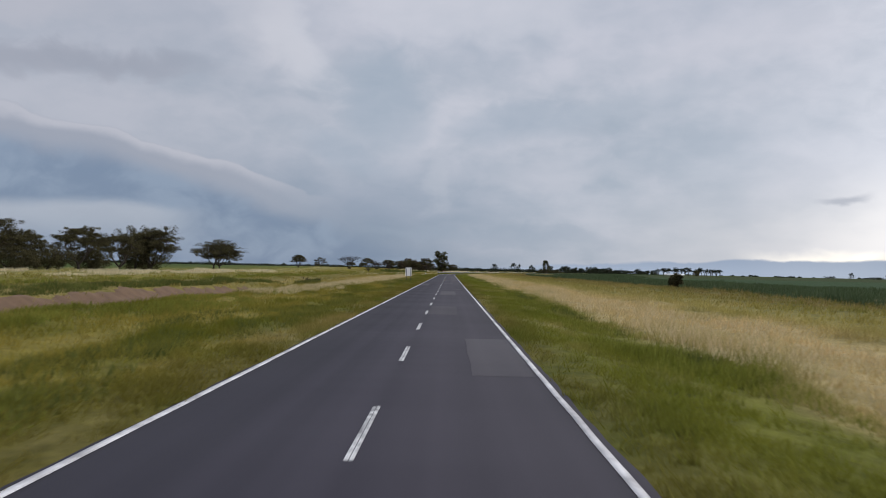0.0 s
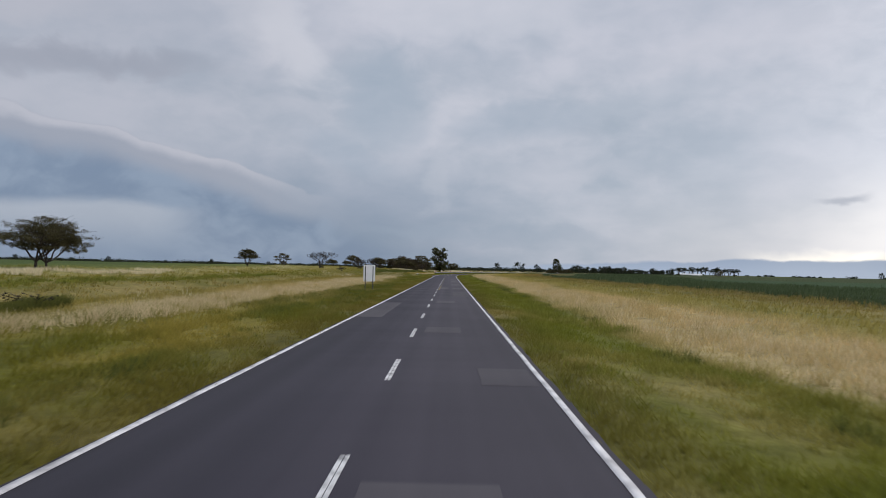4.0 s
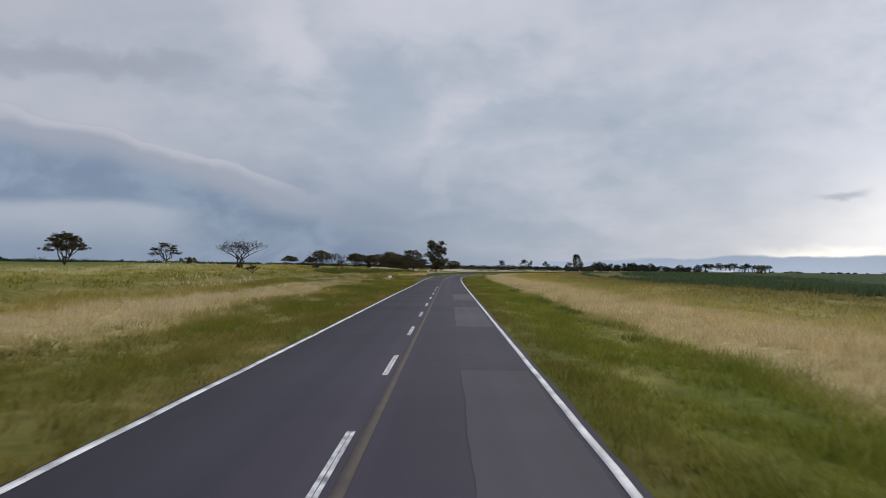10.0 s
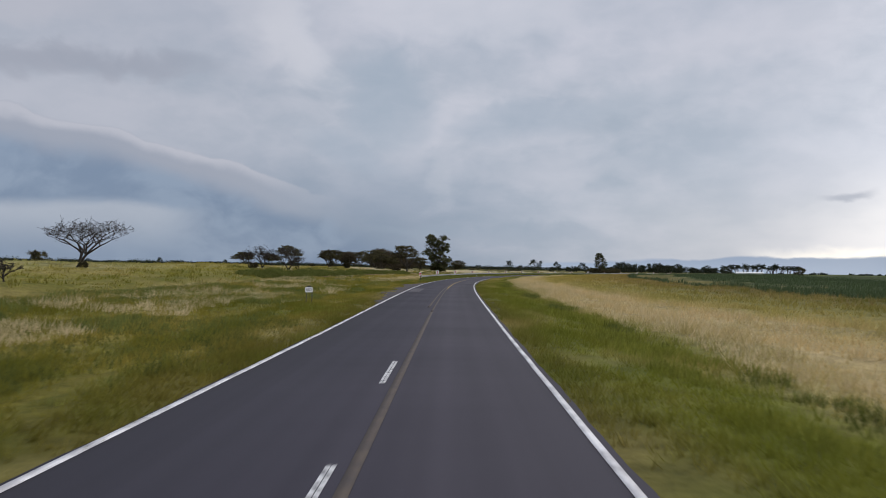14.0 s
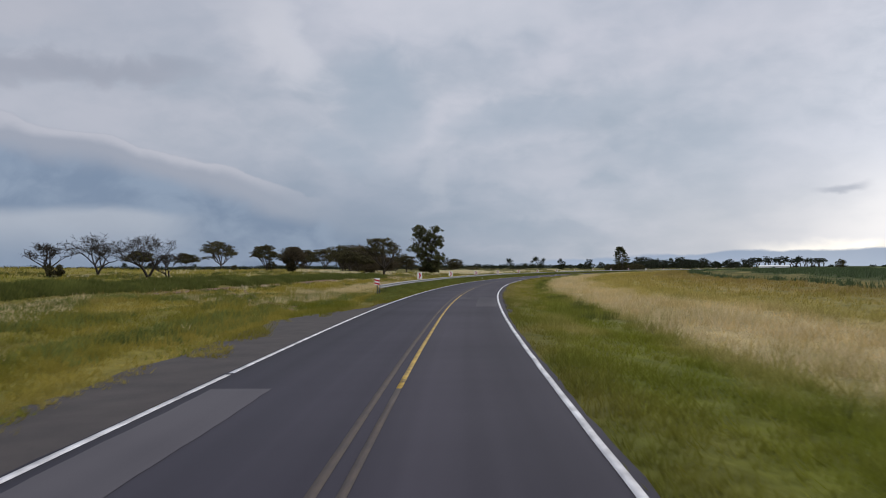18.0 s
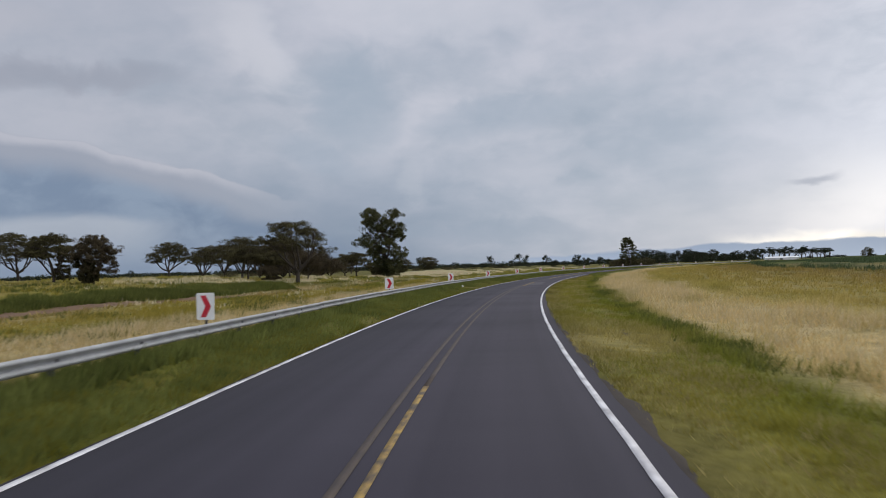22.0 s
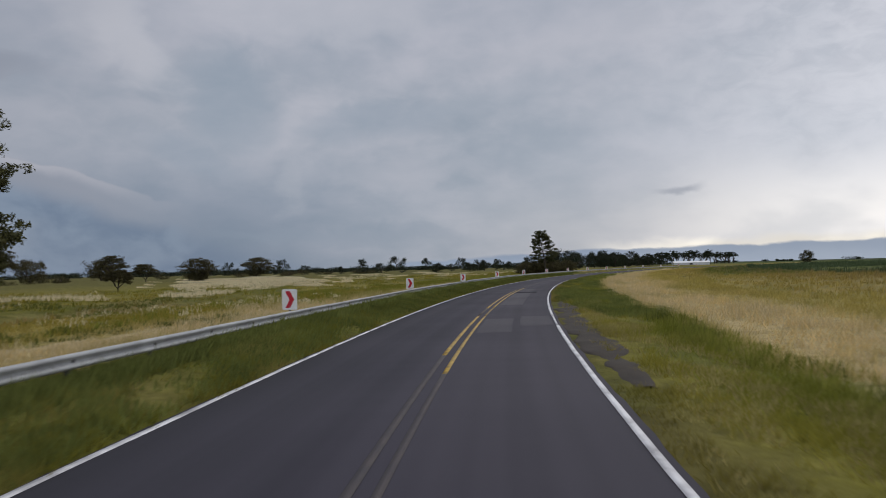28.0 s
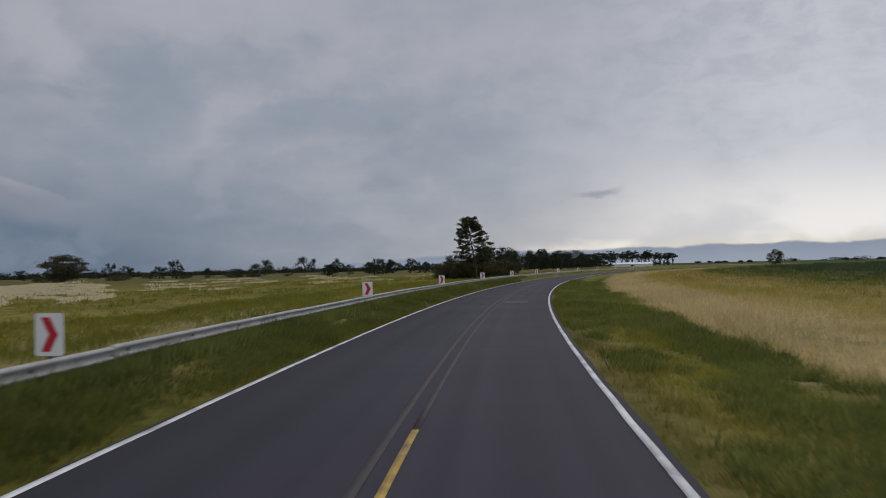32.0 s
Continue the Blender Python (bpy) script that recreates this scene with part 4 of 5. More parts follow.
def letters(text, size, name):
    cu = bpy.data.curves.new(name, "FONT")
    cu.body, cu.size, cu.align_x, cu.align_y, cu.extrude = text, size, "CENTER", "CENTER", 0.0015
    ob = bpy.data.objects.new(name, cu)
    scene.collection.objects.link(ob)
    dg = bpy.context.evaluated_depsgraph_get()
    me = bpy.data.meshes.new_from_object(ob.evaluated_get(dg))
    bpy.data.objects.remove(ob)
    me.materials.clear()
    me.materials.append(SIGN_OPENING_BLACK)
    return me


def distance_post():
    ob = thing("distance_marker", 355.4, -8.3, 0.0, 6, "small white distance marker plate lettered 652", "road sign")
    board = part("plate", from_bm("plate", plate(0.50, 0.34, 0.012, 0.62, 0.03), SIGN_WHITE), ob)
    part("cap", poly_face([(-0.17, 0.965), (0.17, 0.965), (0.12, 1.06), (-0.12, 1.06)], -0.006, SIGN_OPENING_BLACK, "cap", 0.012), board, "dark cap plate")
    part("numerals", letters("652", 0.27, "numerals"), board, "black numerals 652", pose(0, -0.0085, 0.79, 90, 0, 0))
    for x in (-0.17, 0.21):
        part("post", rod(x, 0.03, -0.4, 0.95, 0.05, POST), ob)


distance_post()


def boulder(name, s, lat, r, label, seed):
    rng = random.Random(seed)
    bm = bmesh.new()
    bmesh.ops.create_icosphere(bm, subdivisions=3, radius=r)
    for v in bm.verts:
        n = noise.noise(v.co * (1.6 / r) + Vector((seed, 0, 0)))
        v.co = Vector((v.co.x, v.co.y, v.co.z * 0.75)) * (1 + 0.16 * n)
    for f in bm.faces:
        f.smooth = True
    ob = new(name, from_bm(name, bm, STONE_WHITE))
    x, y = at(s, lat)
    ob.location = (float(x), float(y), float(ground_z(s, lat)) + r * 0.5)
    return tagged(ob, label, "stone")


boulder("stone", 551.5, -6.0, 0.17, "whitewashed round stone under the guardrail", 3)

# ---- grass, stuff that nobody could count ----
def grass(name, s0, s1, a0, a1, count, height, width, mat, label, seed, blades=4, clump=0.0, lean=0.35, patch=None, even=False):
    """Tufts of bent blades scattered on a band beside the road, denser where a slow noise says so."""
    rng = np.random.default_rng(seed)
    s = rng.uniform(s0, s1, count)
    lat = rng.uniform(a0, a1, count)
    if clump:
        q = np.sin(s * 0.31 + lat * 0.9) + np.sin(s * 0.117 - lat * 1.7 + 1) + np.sin(s * 0.77 + lat * 2.3 + 2)
        keep = rng.random(count) < np.clip(0.55 + q * clump, 0.05, 1)
        s, lat = s[keep], lat[keep]
    for b0, b1, c0, c1 in BEDS:
        inside = (s > b0 + 2) & (s < b1 - 2) & (lat > c0 + 0.35) & (lat < c1 - 0.35) & (rng.random(len(s)) < (0.93 if c1 - c0 > 2 else (0.75 if b0 > 590 else 0.45) if c0 > 0 else 0.85))
        s, lat = s[~inside], lat[~inside]
    if patch is not None:
        keep = patch(s, lat)
        s, lat = s[keep], lat[keep]
    clear = (np.abs(s - 551) < 2.2) & (lat < -4.3) & (lat > -6.2)
    s, lat = s[~clear], lat[~clear]
    n = len(s)
    x, y = at(s, lat)
    z = ground_z(s, lat)
    z = np.where((s > 352) & (s < 440) & (lat < 0) & (lat > lay(s)), pull_in_z(s, lat), z)
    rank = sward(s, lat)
    big = height * rng.uniform(0.6, 1.15, n) * (rng.uniform(0.85, 1.15, n) if even else 0.66 + 0.80 * rank)
    ang = rng.uniform(0, 2 * math.pi, (n, blades))
    tilt = rng.uniform(0.05, lean, (n, blades)) * big[:, None]
    h = big[:, None] * rng.uniform(0.6, 1.0, (n, blades))
    spread = rng.normal(0, 0.06 + width * 0.8, (2, n, blades))
    bx, by = x[:, None] + spread[0], y[:, None] + spread[1]
    w = width * rng.uniform(0.6, 1.2, (n, blades))
    face = rng.uniform(0, math.pi, (n, blades))
    wx, wy = np.cos(face) * w, np.sin(face) * w
    lx, ly = np.cos(ang) * tilt + 0.12 * h, np.sin(ang) * tilt
    z0 = np.repeat(z[:, None], blades, 1) - 0.03
    v = np.stack([
        np.stack([bx - wx / 2, by - wy / 2, z0], 2), np.stack([bx + wx / 2, by + wy / 2, z0], 2),
        np.stack([bx + lx, by + ly, z0 + h], 2)], 2).reshape(-1, 3)
    i = np.arange(n * blades) * 3
    uv = np.repeat(np.stack([s, lat], 1), blades * 3, 0)
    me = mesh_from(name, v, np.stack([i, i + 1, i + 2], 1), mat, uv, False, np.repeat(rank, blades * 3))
    return tagged(new(name, me), label, "grass", kind="stuff")


edge = lambda s: right_width(s) + 0.11 + shoulder(s) + np.interp(s, [418, 432, 512, 530], [0, 0.14, 0.10, 0]) * (1 + np.sin(s * 1.3) * np.sin(s * 0.43))
thin = lambda s, l: np.sin(s * 0.9 + l * 1.3) * np.sin(s * 0.37 - l * 2.9 + 1) + 0.4 * np.sin(s * 3.1 + l * 5) > 0.02
clear_right = lambda s, l: (l > edge(s)) & (~(((s > 598) & (s < 639) & (l < 5.4))) | (thin(s, l) & (l > 4.5)))
clear_left = lambda s, l: (-l > half_width(s) + 0.2) & (~((s > 352) & (s < 440) & (l > lay(s) - 0.1)) | (((-l - half_width(s)) / np.maximum(0.3, -lay(s) - half_width(s)) > 0.62 + 0.3 * np.sin(s * 0.7 + l * 1.9) * np.sin(s * 0.31)) & (np.sin(s * 5.7 + l * 7.1) > -0.3)))
drift = lambda k, cut: (lambda s, l: np.sin(s * 0.11 * k + l * 0.5) + np.sin(s * 0.047 * k - l * 0.33 + 1) + 0.8 * np.sin(s * 0.29 * k + l * 0.21 + 2) > cut)
grass("verge_grass", 12, 780, 3.5, 9.5, 170000, 0.27, 0.040, BLADES, "short yellowish green grass on the verge", 11, 5, 0.25, 1.1, clear_right)
grass("verge_grass", 12, 780, -9.5, -3.5, 170000, 0.27, 0.040, BLADES, "short yellowish green grass on the verge", 12, 5, 0.25, 1.1, clear_left)
grass("lush_grass", 12, 780, 6.6, 9.4, 40000, 0.42, 0.05, GRASS_LUSH, "lush green tufts in the dip beside the verge", 13, 4, 0.5, 0.5, lambda s, l: drift(1.0, -0.2)(s, l) & ((s < 440) | (s > 620) | (l > 7.7)))
grass("lush_grass", 12, 800, 7.4, 9.6, 38000, 0.44, 0.038, GRASS_DEEP, "dark rank tussocks along the dip", 44, 4, 0.0, 0.7, lambda s, l: lattice(s / 4, l / 1.4, 12) * 0.7 + lattice(s / 1.2, l / 0.5, 13) * 0.3 > np.interp(np.abs(l - 8.5), [0, 0.5, 1.1], [0.50, 0.56, 0.8]) + np.where(s < 420, 0.10, 0.05))
grass("lush_grass", 12, 780, 4.4, 7.0, 12000, 0.24, 0.05, GRASS_LUSH, "lush green tufts on the verge", 27, 4, 0.5, 0.6, lambda s, l: drift(1.7, 0.5)(s, l) & clear_right(s, l) & ((s < 430) | (s > 620)))
grass("lush_grass", 12, 436, -8.5, -4.6, 16000, 0.24, 0.05, GRASS_LUSH, "lush green tufts on the verge", 28, 4, 0.5, 0.6, lambda s, l: drift(1.4, 0.3)(s, l) & clear_left(s, l))
grass("lush_grass", 12, 340, -12.5, -5.0, 60000, 0.30, 0.040, GRASS_DEEP, "deep green grass on the verge", 46, 4, 0.3, 0.7, lambda s, l: clear_left(s, l) & (lattice(s / 9, l / 2.0, 14) * 0.7 + lattice(s / 1.5, l / 0.6, 15) * 0.3 > np.interp(-l, [5, 6.5, 10.5, 12.5], [0.62, 0.42, 0.46, 0.75])))
grass("lush_grass", 30, 135, -18.5, -11.5, 22000, 0.36, 0.050, GRASS_LUSH, "lush green tufts before the drain", 47, 4, 0.3, 0.7, lambda s, l: lattice(s / 8, l / 2.4, 16) > np.interp(s, [30, 90, 112], [0.35, 0.45, 0.9]) + np.where((s > 88) & (l < -14), 0.5, 0))
grass("lush_grass", 139, 147.5, -21.5, -17.8, 3000, 0.75, 0.05, GRASS_DARK, "rank dark grass over a mound of brush", 50, 4, 0.0, 0.6, lambda s, l: ((s - 143.2) / 4) ** 2 + ((l + 19.8) / 1.7) ** 2 < 1)
grass("lush_grass", 30, 140, -25.0, -22.6, 15000, 0.42, 0.050, GRASS_DEEP, "dark green grass on the bank of the drain", 48, 4, 0.2, 0.6)
grass("lush_grass", 440, 640, -6.4, -4.2, 52000, 0.27, 0.04, GRASS_FRESH, "lush green grass in front of the guardrail", 14, 4, 0.25, 0.6, clear_left)
grass("lush_grass", 625, 800, -6.4, -4.2, 56000, 0.30, 0.045, GRASS_DEEP, "lush dark green grass in front of the guardrail", 32, 4, 0.25, 0.6, clear_left)
grass("lush_grass", 453, 820, -7.2, -6.2, 46000, 0.52, 0.07, GRASS_FRESH, "rank green grass under the guardrail", 26, 4, 0.0, 0.5, None, True)
grass("dry_grass", 12, 900, 8.8, 20, 110000, 0.52, 0.042, BLADES, "dry tan grass in a band beside the verge", 15, 4, 0.22, 0.9)
grass("dry_grass", 12, 900, -22, -7.4, 170000, 0.40, 0.045, BLADES, "dry tan grass in a band beside the verge", 16, 4, 0.18, 0.9, lambda s, l: (s > 450) | (l < -8.5))
STRAW = material("pale_dry_grass_stems", (0.560, 0.445, 0.235), (0.860, 0.715, 0.430), 0.35, 0.95, None, 2, spread=0.25, spec=0.1, upright=0.7)
grass("dry_grass", 12, 900, 9.0, 16.5, 60000, 0.58, 0.035, STRAW, "pale feathery dry grass in a band beside the verge", 41, 4, 0.30, 0.8, lambda s, l: lattice(s / 7, l / 2.2, 7) + 0.35 * lattice(s / 1.5, l / 0.7, 8) > np.interp(l, [9, 10.3, 13.5, 16.5], [1.0, 0.35, 0.45, 0.9]))
grass("dry_grass", 92, 330, -18.0, -10.5, 46000, 0.50, 0.035, STRAW, "pale feathery dry grass on the meadow edge", 42, 4, 0.30, 0.8, lambda s, l: lattice(s / 14, l / 2.2, 9) + 0.3 * lattice(s / 1.5, l / 0.7, 8) > np.interp(-l - np.interp(s, [92, 140], [2.0, 0]), [10.5, 12.5, 15.5, 17.5], [1.1, 0.25, 0.30, 1.0]))
grass("dry_grass", 455, 900, -16.5, -7.6, 60000, 0.45, 0.035, STRAW, "pale feathery dry grass behind the guardrail", 43, 4, 0.30, 0.8, lambda s, l: lattice(s / 11, l / 2.6, 10) + 0.35 * lattice(s / 1.5, l / 0.7, 8) > np.interp(-l, [7.6, 9.5, 14.5, 16.5], [0.75, 0.45, 0.40, 0.9]) + np.where((s > 640) & (l < -11.2 - 1.2 * np.sin(s * 0.21)), 0.6, 0))
STRAW_VERGE = material("matted_straw", (0.240, 0.200, 0.070), (0.500, 0.425, 0.170), 0.35, 0.95, None, 2, spread=0.3, spec=0.1, upright=0.7)
grass("dry_grass", 430, 640, 4.2, 7.8, 46000, 0.24, 0.032, STRAW_VERGE, "matted straw-coloured grass on the verge", 49, 4, 0.3, 1.2, lambda s, l: clear_right(s, l) & (0.6 * lattice(s / 3.0, l / 1.2, 17) + 0.4 * lattice(s / 0.9, l / 0.5, 18) > np.interp(l, [4.2, 5, 6.8, 7.8], [0.50, 0.38, 0.45, 0.75])))
grass("meadow_grass", 12, 900, 19, 38, 34000, 0.48, 0.10, BLADES, "olive meadow grass and weeds", 17, 4, 0.3, 0.8)
grass("rusty_weeds", 12, 900, 30, 39, 16000, 0.55, 0.05, GRASS_RUST, "rusty brown weeds along the field edge", 18, 4, 0.4)
grass("meadow_grass", 12, 900, -62, -21, 46000, 0.40, 0.13, BLADES, "olive meadow grass and weeds", 19, 4, 0.3, 0.8)
grass("lush_grass", 622, 790, 4.2, 9.4, 70000, 0.33, 0.042, GRASS_FRESH, "lush dark green grass on the verge", 34, 4, 0.0, 0.7, lambda s, l: clear_right(s, l) & (0.6 * lattice(s / 4, l / 1.6, 23) + 0.4 * lattice(s / 1.3, l / 0.6, 24) > np.interp(l, [4.2, 5.2, 8.6, 9.4], [0.60, 0.44, 0.36, 0.60])))
grass("lush_grass", 425, 562, -34, -28.7, 26000, 0.62, 0.09, GRASS_DEEP, "dark rank grass along the drain", 20, 4, 0.0, 0.5, lambda s, l: lattice(s / 6, l / 1.5, 19) > np.interp(-l, [28.7, 29.6, 33.0, 34], [0.4, 0.10, 0.20, 0.5]))
grass("lush_grass", 455, 660, -46, -9, 42000, 0.34, 0.075, GRASS_DEEP, "green tussocks scattered over the meadow", 51, 4, 0.0, 0.6, lambda s, l: 0.65 * lattice(s / 8, l / 2.6, 20) + 0.35 * lattice(s / 2, l / 0.9, 21) > 0.60)
grass("grass_plumes", 455, 640, -44, -18, 9000, 0.40, 0.05, PLUME, "cream seed plumes scattered over the meadow", 52, 3, 0.0, 0.4, lambda s, l: lattice(s / 5, l / 2.4, 22) > 0.70)
grass("lush_grass", 330, 458, -27, -8.2, 44000, 0.34, 0.055, GRASS_FRESH, "green grass tussocks over the meadow edge", 54, 4, 0.0, 0.6, lambda s, l: clear_left(s, l) & (0.65 * lattice(s / 9, l / 2.6, 27) + 0.35 * lattice(s / 1.8, l / 0.8, 28) > 0.47))
grass("dry_grass", 340, 458, -24, -9.5, 16000, 0.42, 0.040, STRAW, "pale dry grass in drifts on the meadow edge", 55, 4, 0.0, 0.8, lambda s, l: 0.7 * lattice(s / 10, l / 2.2, 29) + 0.3 * lattice(s / 1.5, l / 0.7, 30) > 0.62)
grass("lush_grass", 60, 260, -33.5, -30.4, 9000, 0.40, 0.08, GRASS_LUSH, "green grass on the bank of the drain", 29, 4, 0.3)
grass("lush_grass", 642, 900, -24, -11.6, 26000, 0.38, 0.06, GRASS_LUSH, "green weeds behind the tan strip", 53, 4, 0.0, 0.6, lambda s, l: 0.6 * lattice(s / 7, l / 2.2, 25) + 0.4 * lattice(s / 1.6, l / 0.7, 26) > 0.42)
grass("lush_grass", 560, 900, -27, -17, 12000, 0.45, 0.09, GRASS_LUSH, "dark weeds behind the tan strip", 30, 4, 0.4, 0.5, drift(0.7, 0.5))
grass("field_weeds", 12, 900, 37.5, 40.5, 9000, 0.95, 0.16, CROP, "tall dark weeds along the edge of the crop", 36, 4, 0.3, 0.5, lambda s, l: (s < 400) | (l > 39))
grass("field_crop", 12, 420, 40, 74, 14000, 0.75, 0.16, CROP, "dark green crop standing in the field", 21, 4, 0.0, 0.7)
grass("field_crop", 735, 900, 33, 56, 16000, 0.45, 0.10, CROP, "low green crop rising beyond the gold grass", 45, 4, 0.2, 0.7)
grass("field_crop", 420, 900, 54, 98, 12000, 0.75, 0.18, CROP, "dark green crop standing in the field", 22, 4, 0.0, 0.7)
plumes = lambda s, l: (np.sin(s * 0.05 + l * 0.09) + np.sin(s * 0.021 - l * 0.17 + 2) + 0.7 * np.sin(s * 0.13 + l * 0.31)) > 0.9
grass("grass_plumes", 30, 690, -60, -17, 14000, 0.50, 0.06, PLUME, "cream seed plumes over the meadow", 23, 3, 0.0, 0.3, lambda s, l: plumes(s, l) & plumes(s * 1.7 + 40, l * 1.3))
def ragged_patch(s, l):
    x, y = at(s, l)
    u, v = (x - 12) + (y - 758) * 0.07, y - 758
    return (u / (19 + 4 * np.sin(v * 0.17))) ** 2 + (v / 75) ** 2 + 0.55 * np.sin(x * 0.35 + y * 0.21) * np.sin(y * 0.13 - x * 0.3) < 0.8


small_patch = lambda s, l: ((s - 648) / 13) ** 2 + ((l + 21) / 6) ** 2 + 0.7 * np.sin(s * 0.6 + l * 0.8) < 0.6
grass("grass_plumes", 660, 890, -110, -24, 110000, 0.36, 0.26, PLUME, "cream seed plumes in a wide patch over the meadow", 24, 3, 0.0, 0.6, ragged_patch)
grass("grass_plumes", 630, 676, -32, -12, 5000, 0.32, 0.14, PLUME, "cream seed plumes in a small patch on the meadow", 35, 3, 0.0, 0.6, small_patch)
grass("grass_plumes", 780, 920, -110, -40, 14000, 0.55, 0.10, PLUME, "cream seed plumes scattered over the meadow", 33, 3, 0.0, 0.4, drift(0.6, 1.0))
grass("grass_plumes", 100, 250, -52, -42, 15000, 0.50, 0.09, PLUME, "cream seed plumes along the tree row", 25, 3, 0.0, 0.4, drift(1.2, -0.2))
grass("grass_plumes", 545, 680, -46, -34, 12000, 0.50, 0.07, PLUME, "cream seed plumes in front of the trees", 31, 3, 0.0, 0.4, drift(1.2, 0.3))


# ---- trees ----
def tube(verts, faces, a, b, ra, rb, k=6):
    a, b = Vector(a), Vector(b)
    q = (b - a).to_track_quat("Z", "Y")
    base = len(verts)
    for p, r in ((a, ra), (b, rb)):
        for i in range(k):
            t = 2 * math.pi * i / k
            verts.append(p + q @ Vector((math.cos(t) * r, math.sin(t) * r, 0)))
    for i in range(k):
        j = (i + 1) % k
        faces.append((base + i, base + j, base + k + j, base + k + i))


def tree(kind, height, width, seed, lobes=None):
    """Wood and leaf meshes. kinds: thorn (low forks, flat wide crown), sparse (the same, half bare), dome (the same, leafy to the ground), round, tall, pine, dead, far."""
    thin_crown, full = kind == "sparse", kind == "dome"
    kind = "thorn" if thin_crown or full else kind
    rng = random.Random(seed)
    v, f, tips = [], [], []
    spread = width / 2

    def grow(p, d, length, r, depth):
        q = p
        steps = 2 if depth else 3
        for k in range(steps):
            d = (d + Vector((rng.uniform(-1, 1), rng.uniform(-1, 1), rng.uniform(-0.4, 0.5))) * 0.22).normalized()
            e = q + d * (length / steps)
            r2 = r * (0.86 if depth else 0.9)
            tube(v, f, q, e, r, r2, 6 if r > 0.05 else 4)
            q, r = e, r2
            if depth >= 2:
                tips.append(q.copy())
        if depth >= {"dead": 6, "far": 2, "round": 3}.get(kind, 4) or r < 0.006:
            tips.append(q.copy())
            return
        n = (rng.choice((2, 3)) if depth < (5 if kind == "dead" else 4) else 2) if depth else fork
        for k in range(n):
            a = 2 * math.pi * (k + rng.random() * 0.7) / n
            out = open_ * rng.uniform(0.7, 1.25)
            side = Vector((math.cos(a), math.sin(a), 0))
            nd = (d * (1 - 0.35 * out) + side * out + Vector((0, 0, lift))).normalized()
            grow(q, nd, length * rng.uniform(0.62, 0.82), r * (rng.uniform(0.66, 0.80) if kind == "dead" else rng.uniform(0.58, 0.75)), depth + 1)

    fork, open_, lift = {"thorn": (3, 0.85, 0.10), "round": (4, 0.6, 0.25), "tall": (3, 0.42, 0.5), "dead": (4, 0.80, 0.20), "far": (3, 0.7, 0.2), "row": (3, 0.5, 0.4), "pine": (3, 0.4, 0.5)}[kind]
    trunks = 2 if kind == "dead" else 1
    for k in range(trunks):
        lean = Vector((rng.uniform(-0.35, 0.35) + (0.5 - k if trunks == 2 else 0) * 0.9, rng.uniform(-0.35, 0.35), 1)).normalized()
        grow(Vector((0.25 * k, 0.2 * k, -0.2)), lean, height * (0.27 if kind != "tall" else 0.34), height * (0.028 if kind != "tall" else 0.022), 0)
    P = np.array([list(p) for p in v])
    T = np.array([list(p) for p in tips])
    # bring the branches to the height and width that the tree has
    fit = np.array([spread * 0.9 / max(0.1, np.percentile(np.hypot(T[:, 0], T[:, 1]), 90)), 0, height * 0.94 / T[:, 2].max()])
    fit[1] = fit[0]
    low = np.clip(P[:, 2:3] / height * 2.5, 0.25, 1)
    P = P * np.concatenate([1 + (fit[0] - 1) * low, 1 + (fit[0] - 1) * low, np.full_like(low, fit[2])], 1)
    T = T * fit
    g = np.random.default_rng(seed)
    v2, f2 = [], []
    if kind == "thorn":
        # a short trunk, sinuous limbs that arch outward, and flat pads of leaves in layers, swept to one side
        P, f = np.zeros((0, 3)), []
        sweep = g.uniform(0.05, 0.25) * spread
        heads = []
        fork_at = np.array([g.uniform(-0.03, 0.03) * height, g.uniform(-0.03, 0.03) * height, height * g.uniform(0.10, 0.20)])
        tube(v2, f2, (0, 0, -0.25), tuple(fork_at * 0.5), height * 0.034, height * 0.029, 7)
        tube(v2, f2, tuple(fork_at * 0.5), tuple(fork_at), height * 0.029, height * 0.026, 7)
        limbs = []
        count = int(g.integers(4, 7))
        for q in range(count):
            a = 2 * math.pi * (q + g.uniform(-0.25, 0.25)) / count
            rr = spread * g.uniform(0.35, 0.72)
            top = np.array([math.cos(a) * rr + sweep * 0.7, math.sin(a) * rr, height * g.uniform(0.66, 0.86)])
            bow = np.array([math.cos(a) * rr * 0.75, math.sin(a) * rr * 0.75, height * g.uniform(0.28, 0.42)])
            line_, p0 = [fork_at], fork_at
            for w in (0.2, 0.4, 0.6, 0.8, 1.0):
                p1 = fork_at * (1 - w) ** 2 + bow * 2 * w * (1 - w) + top * w * w + g.normal(0, 0.016, 3) * height
                tube(v2, f2, tuple(p0), tuple(p1), height * 0.020 * (1.1 - 0.72 * (w - 0.2)), height * 0.020 * (1.1 - 0.72 * w), 5)
                line_.append(p1)
                p0 = p1
            limbs.append((a, line_))
        pads = 38 if full else 34
        for q in range(pads):
            a = q * 2.4 + g.uniform(-0.3, 0.3)
            rr = math.sqrt((q % 30 + 0.5) / 30) * g.uniform(0.84, 1.02)
            z = height * (0.95 - 0.48 * rr ** 2.2 + g.uniform(-0.10, 0.02))
            if q >= 30:
                rr, z = g.uniform(0.45, 0.95), height * (g.uniform(0.22, 0.58) if full else g.uniform(0.46, 0.66))
            o = np.array([math.cos(a) * rr * spread * 0.82 + sweep * z / height, math.sin(a) * rr * spread * 0.82, z])
            limb = min(limbs, key=lambda e: abs((e[0] - a + math.pi) % (2 * math.pi) - math.pi))[1]
